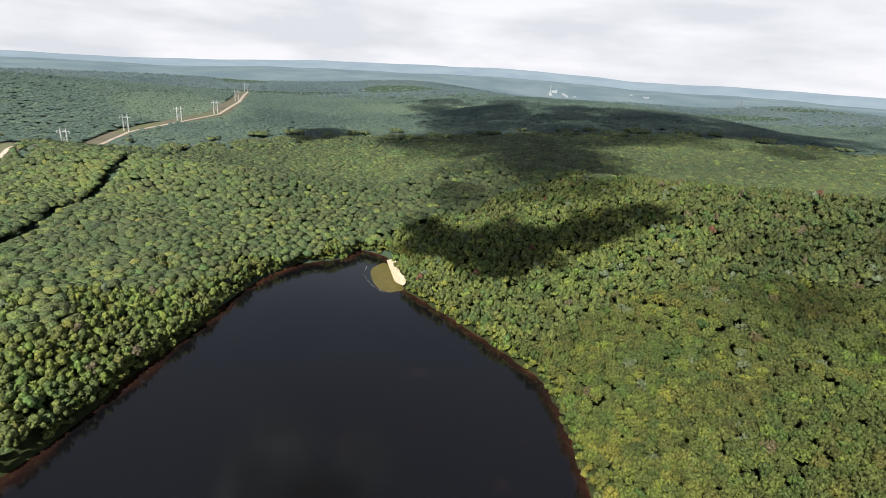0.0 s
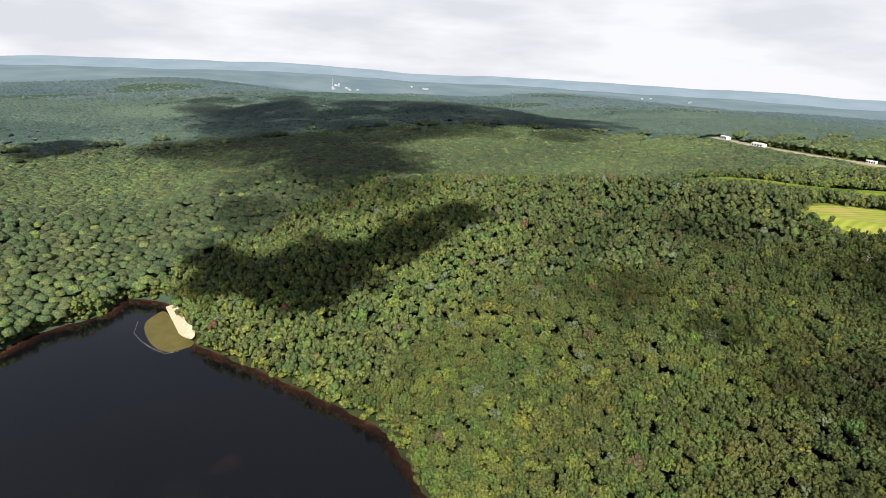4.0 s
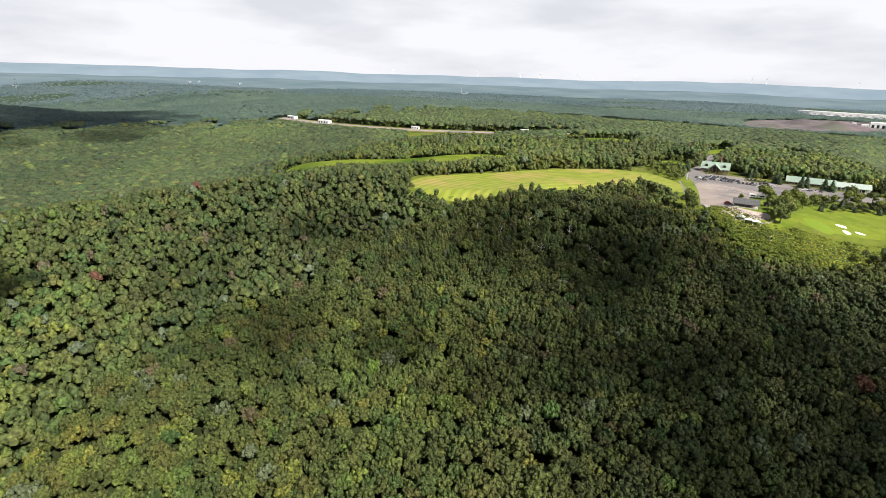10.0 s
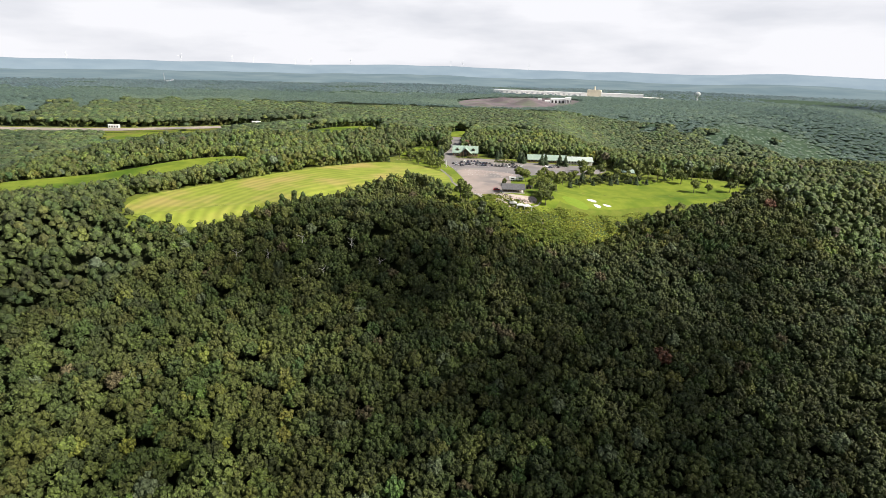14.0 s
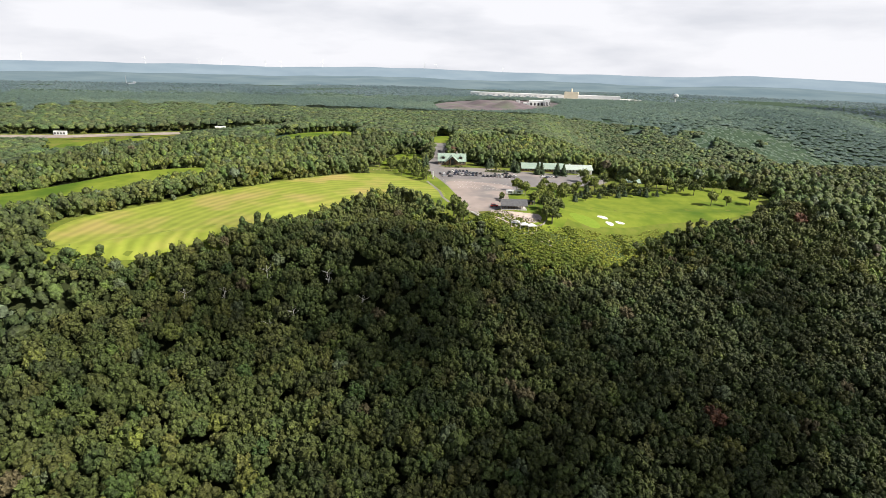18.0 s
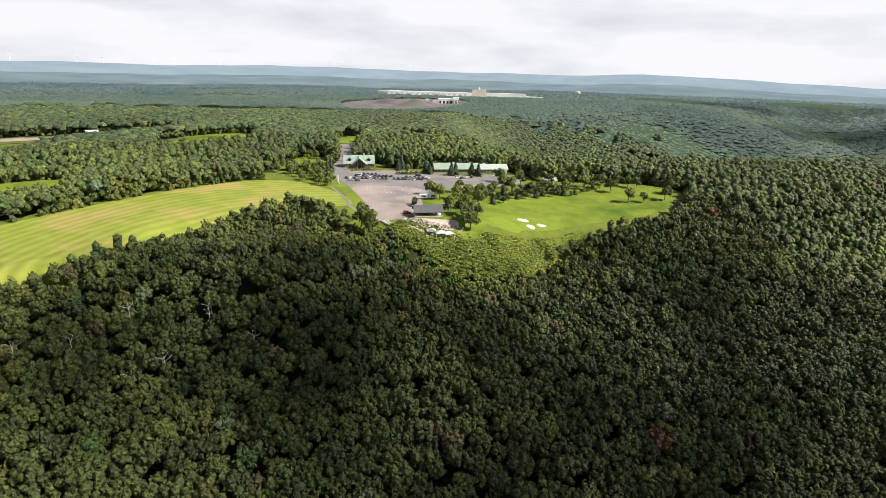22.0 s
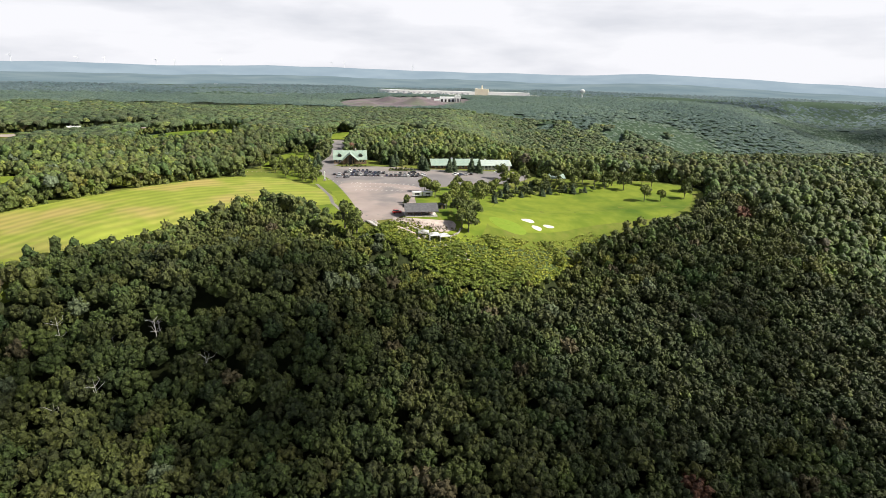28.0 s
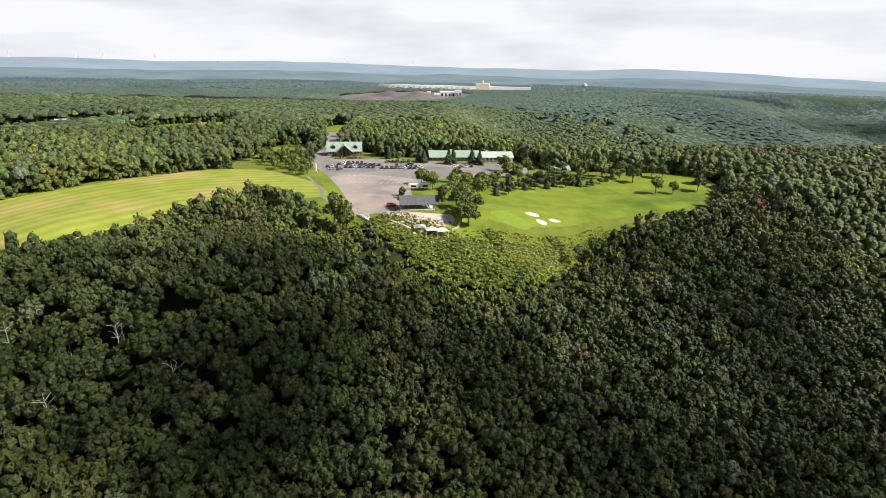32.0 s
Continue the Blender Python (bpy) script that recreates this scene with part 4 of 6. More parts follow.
def conifer(height, spread, seed, label="dark green spruce with drooping tiers", group=""):
    """A pointed spruce: trunk and whorls of drooping sprays."""
    r = np.random.default_rng(900 + seed)
    t = thing("spruce", label, "tree", group)
    part("trunk", tubes(((0, 0, -0.6), (0, 0, height * 0.95), height * 0.022, 0.03)), M_BARK, t)
    tri, fs = [], []
    for k in range(13):
        u = k / 12.0
        z, rad = height * (0.10 + 0.84 * u), spread * (1 - u) ** 0.45 * (1 - 0.2 * u) + 0.12
        m = 10 if k < 8 else 6
        for i in range(m):
            a = 6.2832 * (i + r.uniform(-0.3, 0.3)) / m + k
            R, w, drop = rad * r.uniform(0.6, 1.2), rad * r.uniform(0.3, 0.5), height * r.uniform(0.02, 0.10)
            c, s = math.cos(a), math.sin(a)
            b = len(tri)
            tri += [(0.05 * c, 0.05 * s, z + height * 0.10), (R * 0.62 * c - w * s, R * 0.62 * s + w * c, z - drop * 0.4), (R * c, R * s, z - drop), (R * 0.62 * c + w * s, R * 0.62 * s - w * c, z - drop * 0.4),
                    (R * 0.5 * c, R * 0.5 * s, z + height * 0.045)]
            fs += [(b, b + 1, b + 4), (b + 1, b + 2, b + 4), (b + 2, b + 3, b + 4), (b + 3, b, b + 4)]
    co = np.array(tri)
    raw_part("crown", co, np.array(fs), np.clip(r.normal(0.5, 0.25, len(co)), 0, 1), M_CONIFER, t)
    return t


def plant_copies(ob, places, seed, low=0.8, high=1.2):
    """The thing itself goes to the first place, copies to the rest."""
    r = random.Random(seed)
    for k, (px, py) in enumerate(places):
        s = r.uniform(low, high)
        m = pose(px, py, gz(px, py) + 0.3, 0, 0, r.uniform(0, 360)) @ Matrix.Diagonal((s, s, s * r.uniform(0.92, 1.1), 1))
        if k == 0:
            first = m
        else:
            copy_thing(ob, m)
    ob.matrix_basis = first


oak_a = leaf_tree(10.5, 4.6, 1, tone=0.55, label="broad leafy oak on open ground", group="shade trees")
plant_copies(oak_a, [(138, 286), (108, 303), (97, 305), (130, 316), (11, 217), (5, 222), (148, 302), (120, 324), (49, 312), (86, 316), (104, 314), (78, 312), (10, 211), (70, 318), (36, 322), (94, 318)], 3)
oak_b = leaf_tree(8.0, 3.4, 2, tone=0.80, label="light green young shade tree in the yard", group="shade trees")
plant_copies(oak_b, [(9, 244), (13, 229), (112, 278), (122, 279.5), (16, 254), (92, 309), (-12, 270), (20, 262), (7, 212), (-40, 200), (6, 278), (8, 236), (16, 246), (4, 258), (12, 268), (62, 314), (101, 310), (126, 322), (36, 301), (41, 297), (54, 296), (68, 296), (29, 289), (0, 233), (3, 250), (-6, 256), (13, 224), (25, 276), (-9, 262), (42, 303), (78, 302), (10, 262), (18, 276)], 4)
# garden growth between meadow and drive
GARDEN = [(-103, 331), (-92, 311), (-90, 322), (-78, 289), (-99, 343), (-109, 358), (-94, 344), (-82, 312), (-100, 310), (-77, 294), (-96, 317), (-86, 303), (-104, 320), (-112, 330), (-107, 342), (-101, 352), (-88, 314), (-95, 335), (-84, 290), (-116, 336), (-80, 304), (-98, 304)]
oak_c = leaf_tree(6.2, 2.5, 3, tone=0.70, label="small rounded tree beside the drive", group="garden trees")
plant_copies(oak_c, [(-94, 324), (-100, 330), (-88, 318), (-106, 334), (-82, 322), (-112, 340), (-98, 346), (-20, 242), (-90, 334), (-118, 346), (-86, 308), (-124, 336), (-104, 352), (-30, 342), (-116, 356), (-108, 366), (-122, 372), (-104, 378), (-114, 388), (-126, 360), (-100, 360), (-110, 400), (-120, 400), (-94, 372), (-126, 386), (-118, 412), (-78, 300), (-84, 296), (-110, 322)] + GARDEN, 5, 0.75, 1.35)
big_oak = leaf_tree(14.0, 4.8, 11, tone=0.62, label="tall leafy oak standing on the grass knoll", group="shade trees")
plant_copies(big_oak, [(-44, 205), (-38, 199)], 12, 0.85, 1.05)
spruce_a = conifer(9.5, 3.3, 1, group="spruces")
plant_copies(spruce_a, [(-36, 362), (-38, 356), (-14, 343), (-17, 347), (2, 340), (5, 343), (17, 343), (22, 342), (-92, 340), (-86, 330), (-88, 348)], 6)
spruce_b = conifer(6.2, 2.8, 2, "bushy green spruce at the edge of the fairway", group="fairway spruces")
plant_copies(spruce_b, [(25, 256), (30, 270), (42, 276), (55, 283), (60, 288), (70, 292), (74, 290), (82, 294), (40, 284), (34, 282), (56, 296), (-69, 234), (-72, 228), (50, 296)], 7, 0.7, 1.1)
# young growth between the forecourt and the fairway
THICKET = [(16 + 2.9 * k + 2.2 * math.sin(k * 2.3), 274 + 1.5 * k + 7 * math.sin(k * 1.7) + 6 * (k % 3)) for k in range(17)]
bush_a = leaf_tree(5.0, 2.7, 6, tone=0.30, label="low rounded dark green tree beside the fairway", group="fairway trees")
plant_copies(bush_a, [(36, 271), (48, 279), (52, 286), (66, 287), (79, 290), (88, 298), (46, 290), (27, 284), (64, 298), (32, 262), (22, 270), (39, 278), (45, 283), (58, 292), (68, 294), (76, 297), (30, 276), (35, 289), (54, 302), (72, 300), (26, 264), (18, 268), (-20, 238), (-6, 272)] + THICKET, 8, 0.65, 1.15)


# ---- dead trees on the slope ----
def snag(seed):
    r = random.Random(seed)
    t = thing("dead_tree", "bleached leafless dead tree among green crowns", "dead tree", "dead trees")
    h = 13.4
    part("trunk", tubes(((0, 0, -1), (0.3, 0.2, h * 0.6), 0.17, 0.11), ((0.3, 0.2, h * 0.6), (0.0, 0.5, h), 0.11, 0.03)), M_DEAD, t)
    for k in range(9):
        an, z = k * 2.4 + r.uniform(-0.4, 0.4), h * r.uniform(0.5, 0.9)
        L = r.uniform(1.2, 2.4)
        e = (math.cos(an) * L, math.sin(an) * L, z + L * r.uniform(0.5, 0.9))
        e2 = (math.cos(an + 0.5) * L * 1.3, math.sin(an + 0.5) * L * 1.3, e[2] + L * 0.35)
        part("branch", tubes(((0.2, 0.2, z), e, 0.07, 0.04), (e, e2, 0.04, 0.02), n=5), M_DEAD, t)
    return t


SNAGS = [(-103, 124), (-115, 124), (-97, 110), (-89, 129), (-141, 104), (-101, 127), (-105, 104), (-70, 121), (-89, 132), (-128, 112), (-42, 126), (95, 165)]
plant_copies(snag(4), SNAGS, 9, 0.85, 1.1)

# ---- brush below the overlook ----
bx_, by_ = scatter(-44, 80, 164, 234, 1.45)
ok_ = (rim_distance(BRUSH, bx_, by_) < 2)
bx_, by_ = bx_[ok_], by_[ok_]
nb = len(bx_)
down_ = smooth(0, 22, brow(bx_) + 44 - 14 * smooth(20, 60, bx_) - by_)
tuft_ = smooth(0.1, 0.6, fbm(bx_, by_, 3.2, 5.0))
stand("brush", bx_, by_, rng.uniform(0.9, 1.5, nb) + 0.8 * tuft_ + 0.9 * down_ * rng.uniform(0, 1, nb), rng.uniform(0.5, 0.9, nb) + 0.7 * tuft_ + 2.4 * down_ * rng.uniform(0.3, 1, nb), [crown(2, 1, 34, 100 + s, 0.20) for s in range(8)],
      np.clip(0.80 - 0.48 * down_ - 0.34 * tuft_ + 0.16 * fbm(bx_, by_, 9.0, 2.0) + rng.normal(0, 0.05, nb), 0, 1), "yellow-green brush and saplings on the slope", M_SHRUB, "brush", grain=0.05, stretch=(0.5, 0.85))
# bushes along the shore
sx, sy = scatter(-310, 60, -450, -90, 3.4)
sd = rim_distance(LAKE, sx, sy)
ok_ = (sd > -2.0) & (sd < 7.0) & ~((sx < -184) & (sx > -262) & (sy > -374) & (sy < -316))
sx, sy = sx[ok_], sy[ok_]
ns = len(sx)
stand("shore_bushes", sx, sy, rng.uniform(2.0, 3.4, ns), rng.uniform(4.0, 8.0, ns), [crown(3, 1, 30, 120 + s, 0.16) for s in range(5)],
      np.clip(rng.normal(0.62, 0.2, ns), 0, 0.92), "bright green bushes along the lake shore", M_LEAF, "bushes")

# ---- beach ----
turf("beach", [(-246.9, -363.1), (-249.6, -356.7), (-244.6, -347.3), (-226.5, -340.3), (-213.9, -333.3), (-207.6, -325.4), (-193.5, -320.2), (-193.0, -322.5), (-199.5, -331.6), (-210.7, -341.1), (-226.1, -349.5), (-239.2, -358.5)], M_BEACH, 1.6, "pale sandy swimming beach at the head of the lake", "beach", 3)


def flat_patch(name, poly, z, material, label, cat):
    for _ in range(2):
        poly = [q for (ax, ay), (bx, by) in zip(poly, poly[1:] + poly[:1]) for q in ((ax * 0.75 + bx * 0.25, ay * 0.75 + by * 0.25), (ax * 0.25 + bx * 0.75, ay * 0.25 + by * 0.75))]
    bm = bmesh.new()
    top = [bm.verts.new((px, py, z)) for px, py in poly]
    f = bm.faces.new(top)
    if f.normal.z < 0:
        f.normal_flip()
    me = bpy.data.meshes.new(name)
    bm.to_mesh(me)
    bm.free()
    me.materials.append(material)
    return tagged(new(name, me), label, cat, kind="structure")


flat_patch("water_shallows", [(-242.5, -359.9), (-232.4, -364.1), (-217.5, -365.3), (-197.4, -354.6), (-182.5, -342.5), (-176.9, -331.5), (-181.6, -325.1), (-187.1, -319.5), (-194.8, -321.6), (-199.0, -328.7), (-209.7, -337.7), (-223.1, -346.8)], LAKE_Z + 0.05, M_SHALLOW,
           "sunlit golden shallows over sand off the beach", "shallows")
rope = thing("swim_rope", "thin pale float line round the swimming area", "rope")
rope.location = (0, 0, LAKE_Z + 0.1)
ropes = [(-223.2, -371.2), (-203.8, -365.5), (-193.2, -356.4), (-183.9, -346.1), (-176.0, -333.8), (-179.3, -325.8)]
for (ax, ay), (bx2, by2) in zip(ropes, ropes[1:]):
    part("line", tubes(((ax, ay, 0), (bx2, by2, 0), 0.045, 0.045), n=5), M_CONC, rope)

# ---- golf ----


def oval(cx, cy, rx, ry, n=28, wob=0.12, turn=0.0, seed=0):
    r = random.Random(seed)
    ph = [r.uniform(0, 6.28) for _ in range(3)]
    out = []
    for i in range(n):
        a = 6.2832 * i / n
        k = 1 + wob * (math.sin(2 * a + ph[0]) + 0.6 * math.sin(3 * a + ph[1]))
        px, py = rx * k * math.cos(a), ry * k * math.sin(a)
        out.append((cx + px * math.cos(turn) - py * math.sin(turn), cy + px * math.sin(turn) + py * math.cos(turn)))
    return out


turf("putting_green", oval(28.8, 222.0, 8.6, 4.6, 30, 0.06, -0.35, 1), M_GREEN, 0.59, "smooth pale green putting green", "putting green", 4)
for k, (cx, cy, rx, ry, tn) in enumerate(((39.4, 230.2, 3.3, 1.5, 0.15), (43, 225.4, 2.6, 1.5, -0.25), (49.2, 228.8, 2.5, 1.25, 0.1))):
    turf("sand_bunker", oval(cx, cy, rx, ry, 26, 0.10, tn, 5 + k), M_SAND, 0.61, "white sand bunker beside the putting green", "bunker", 3)


# ---- buildings ----
def window(parent, x, y, z, w, h):
    p = part("window", boxes((x - w / 2, x + w / 2, y - 0.06, y + 0.04, z, z + h)), M_WHITE, parent, "white-framed window")
    part("pane", boxes((x - w / 2 + 0.1, x + w / 2 - 0.1, y - 0.075, y - 0.02, z + 0.1, z + h - 0.1)), M_GLASS, p)


lodge = thing("lodge", "green-roofed timber lodge with dormers and a gabled porch", "lodge")
part("wall", house_walls(-11.5, 11.5, 0, 13, 3.4, 8.4), M_WOOD, lodge)
part("roof", gable(-11.5, 11.5, 0, 13, 3.4, 8.6), M_ROOF_G, lodge, "pale green metal roof")
for dx in (-7.4, 7.4):
    d = part("dormer", boxes((dx - 1.3, dx + 1.3, 1.6, 5.0, 4.0, 6.3)), M_WOOD, lodge)
    bm = gable(-2.2, 2.2, dx - 1.5, dx + 1.5, 6.2, 7.4, 0.2, 0.4)
    bmesh.ops.transform(bm, matrix=pose(0, 3.4, 0, 0, 0, 90), verts=bm.verts)
    bmesh.ops.transform(bm, matrix=pose(2 * dx, 0, 0) if dx else Matrix(), verts=bm.verts)
    part("roof", bm, M_ROOF_G, d)
    part("pane", boxes((dx - 0.8, dx + 0.8, 1.52, 1.66, 4.5, 5.9)), M_GLASS, d)
porch = part("porch", house_walls(-4.0, 4.0, -4.3, 4.3, 3.4, 7.4), M_WOOD, lodge)
porch.data.transform(pose(0, -0.2, 0, 0, 0, 90) @ Matrix.Diagonal((0.5, 1, 1, 1)))
bm = gable(-5.2, 5.2, -5.2, 5.2, 3.5, 8.0, 0.3, 0.7)
bmesh.ops.transform(bm, matrix=pose(0, -0.4, 0, 0, 0, 90), verts=bm.verts)
part("roof", bm, M_ROOF_G, porch)
for px in (-4.6, -1.6, 1.6, 4.6):
    part("post", boxes((px - 0.25, px + 0.25, -5.3, -4.8, -1, 3.6 + (4.6 - abs(px)) * 0.7)), M_WOOD, porch)
part("pane", boxes((-2.6, 2.6, -2.36, -2.26, 0.2, 5.2)), M_GLASS, porch)
for px in (-9.6, -7.4, 7.4, 9.6):
    window(lodge, px, -0.02, 1.0, 1.4, 1.7)
part("door", boxes((-1.1, 1.1, -2.5, -2.4, 0, 2.3)), M_DARK, lodge)
part("chimney", boxes((3.4, 4.6, 6.0, 7.2, 6, 10)), M_STONE, lodge, "fieldstone chimney")
lodge.matrix_basis = pose(-69, 364, gz(-69, 366) + 0.6, 0, 0, 10)

hall = thing("clubhouse", "long low building with a green metal roof and arcade", "clubhouse")
part("wall", house_walls(0, 33, 0, 12, 3.0, 5.9), M_WOOD, hall, "shaded brown timber wall")
part("wall", house_walls(33.05, 56, 0.8, 11.5, 2.9, 5.2), M_CONC, hall, "pale wall with columns")
part("roof", gable(0, 33, 0, 12, 3.1, 6.3, 0.3, 0.9), M_ROOF_G, hall, "green metal roof")
part("roof", gable(34, 56, -1.6, 11.5, 2.9, 5.7, 0.3, 0.5), noisy("pale_green_roof", (0.36, 0.42, 0.38), (0.44, 0.49, 0.44), 0.5, 0.55), hall, "paler grey-green roof")
for k in range(9):
    px = 34.6 + k * 2.6
    part("column", boxes((px - 0.18, px + 0.18, -1.5, -1.1, -1, 2.6)), M_WHITE, hall, "white column")
for k in range(5):
    window(hall, 36.0 + k * 2.6, 0.78, 0.7, 1.7, 1.7)
# dark slab stands in for the shade inside the doorway
part("doorway", boxes((49.5, 53.5, 0.6, 0.75, 0, 2.5)), M_DARK, hall, "dark slab as the shade of an open doorway")
for k in range(8):
    window(hall, 3.0 + k * 3.8, -0.02, 0.9, 2.2, 1.5)
part("door", boxes((30.6, 31.9, -0.12, 0.0, 0, 2.2)), M_DARK, hall)
part("vent", boxes((14, 15.4, 5.5, 6.5, 5.6, 6.9)), M_STEEL, hall)
part("vent", boxes((38, 39.4, 4.6, 5.6, 5.0, 6.2)), M_WHITE, hall)
hall.matrix_basis = pose(-10, 352, gz(15, 356) + 0.6, 0, 0, 8.5)

pav = thing("pavilion", "open-sided picnic pavilion with a grey shingle roof", "pavilion")
part("roof", gable(-7, 7, -4, 4, 2.7, 5.2, 0.25, 0.7), M_ROOF_D, pav, "grey shingle roof")
for sx_ in (-6.6, -3.3, 0, 3.3, 6.6):
    for sy_ in (-3.7, 3.7):
        part("post", boxes((sx_ - 0.14, sx_ + 0.14, sy_ - 0.14, sy_ + 0.14, -0.6, 2.8)), M_WOOD, pav)
for ex in (-7.0, 7.0):
    part("truss", tubes(((ex, -3.9, 2.6), (ex, 3.9, 2.6), 0.12, 0.12), ((ex, 0, 2.6), (ex, 0, 4.9), 0.1, 0.1), ((ex, -2, 2.6), (ex, 0, 4.2), 0.09, 0.09), ((ex, 2, 2.6), (ex, 0, 4.2), 0.09, 0.09), n=6), M_WOOD, pav)
part("floor", boxes((-7.2, 7.2, -4.2, 4.2, -1.5, 0.06)), M_CONC, pav)
part("back_wall", boxes((-6.6, 6.6, 3.5, 3.68, 0.06, 2.6)), M_WOOD, pav)
PAV = pose(-12, 219.5, gz(-12, 219) + 0.75, 0, 0, 11)
pav.matrix_basis = PAV

table = thing("picnic_table", "brown wooden picnic table under the pavilion roof", "table", "picnic tables")
part("tabletop", boxes((-0.9, 0.9, -0.38, 0.38, 0.70, 0.76)), M_WOOD, table)
for sy_ in (-0.72, 0.72):
    part("bench", boxes((-0.9, 0.9, sy_ - 0.14, sy_ + 0.14, 0.41, 0.46)), M_WOOD, table)
for sx_ in (-0.65, 0.65):
    part("leg", tubes(((sx_, -0.75, 0), (sx_, 0.3, 0.7), 0.05, 0.05), ((sx_, 0.75, 0), (sx_, -0.3, 0.7), 0.05, 0.05), n=5), M_WOOD, table)
for k in range(8):
    m = PAV @ pose(-5.0 + (k % 4) * 3.2, -1.4 + (k // 4) * 2.8, 0.06, 0, 0, 4 * k)
    if k:
        copy_thing(table, m)
    else:
        table.matrix_basis = m

# terrace of pale paving with a low curved wall and rocks below
terrace = turf("terrace", [(-24, 216), (-24, 209), (-17, 205), (-8, 204), (1, 207), (5, 212), (3, 216), (-2, 214), (-18, 210.5)], M_PAVER, 0.62, "pale pink stone terrace in front of the pavilion", "terrace", 3)
wall_line = [(-25, 208), (-21, 205), (-16, 203.4), (-10, 202.4), (-4, 203), (2, 205.2), (5.6, 208.6), (6.4, 212)]
stone_wall = tagged(new("stone_wall"), "low curved fieldstone wall round the terrace", "wall")
rk = random.Random(8)
stone_me = []
for k in range(4):
    bm = bmesh.new()
    bmesh.ops.create_icosphere(bm, subdivisions=1, radius=0.5)
    for v in bm.verts:
        v.co *= rk.uniform(0.8, 1.15)
    me = bpy.data.meshes.new("stone")
    bm.to_mesh(me)
    bm.free()
    me.materials.append(M_STONE)
    stone_me.append(me)
for (ax, ay), (bx2, by2) in zip(wall_line, wall_line[1:]):
    L = math.hypot(bx2 - ax, by2 - ay)
    for k in range(int(L / 0.7)):
        u = (k + 0.5) * 0.7 / L
        px, py = ax + (bx2 - ax) * u, ay + (by2 - ay) * u
        for lay in range(2):
            o = new("stone", rk.choice(stone_me))
            o.parent = stone_wall
            o.matrix_basis = pose(px + rk.uniform(-0.1, 0.1), py + rk.uniform(-0.1, 0.1), gz(px, py) + 0.35 + 0.5 * lay, rk.uniform(0, 90), 0, rk.uniform(0, 360)) @ Matrix.Diagonal((1, 0.8, 0.7, 1))
rock = tagged(new("rock", stone_me[0]), "pale boulder on the bank below the terrace", "rock", "boulders")
ROCKS = [(-27 + 1.7 * k + rk.uniform(-1.0, 1.0), 197.5 + 2.2 * math.sin(k * 1.3) - 0.06 * k * (k - 19) * 0.3 + rk.uniform(-1.2, 1.2)) for k in range(24)]
for k, (px, py) in enumerate(ROCKS):
    s = rk.uniform(0.9, 2.2)
    m = pose(px, py, gz(px, py) + 0.5, rk.uniform(0, 60), 0, rk.uniform(0, 360)) @ Matrix.Diagonal((s, s * 0.8, s * 0.65, 1))
    if k:
        copy_thing(rock, m @ Matrix.Diagonal((1 / rock.scale[0], 1 / rock.scale[1], 1 / rock.scale[2], 1)))
    else:
        rock.matrix_basis = m
tx_, ty_ = scatter(-23, 4, 202.5, 207, 1.5)
nt = len(tx_)
stand("flower_bed", tx_, ty_, rng.uniform(0.5, 1.1, nt), rng.uniform(0.9, 2.0, nt), [crown(3, 1, 30, 140 + s, 0.2) for s in range(4)], np.clip(rng.normal(0.6, 0.3, nt), 0, 1),
      "planted bed of yellow-green shrubs below the terrace", M_SHRUB, "flower bed")


M_BLOOM = leafy("pale_blossom", [(0.0, (0.16, 0.15, 0.07)), (0.4, (0.40, 0.33, 0.28)), (1.0, (0.66, 0.58, 0.54))], 2.0, 0.4)
tx_, ty_ = scatter(-24, 5, 205.5, 212, 1.0)
ok_ = (np.abs(ty_ - (207.2 + 0.022 * (tx_ + 9) ** 2)) < 1.5)
tx_, ty_ = tx_[ok_], ty_[ok_]
nt = len(tx_)
stand("flower_bed", tx_, ty_, rng.uniform(0.35, 0.8, nt), rng.uniform(0.7, 1.5, nt), [crown(2, 1, 24, 180 + s, 0.2) for s in range(4)], np.clip(rng.beta(0.8, 0.8, nt), 0, 1),
      "dense bed of white and pink flowers along the terrace edge", M_BLOOM, "flower bed")
tx_, ty_ = scatter(-58, -20, 193, 226, 1.9)
ok_ = (rim_distance(KNOLL, tx_, ty_) < 0) & (fbm(tx_, ty_, 4.0, 8.0) > 0.05) & (ty_ < 214)
tx_, ty_ = tx_[ok_], ty_[ok_]
nt = len(tx_)
stand("knoll_brush", tx_, ty_, rng.uniform(0.6, 1.5, nt), rng.uniform(0.7, 1.9, nt), [crown(3, 1, 26, 190 + s, 0.2) for s in range(4)], np.clip(rng.normal(0.6, 0.2, nt), 0, 1),
      "yellow-green shrubs on the grassy knoll", M_SHRUB, "brush", stretch=(0.6, 0.9))


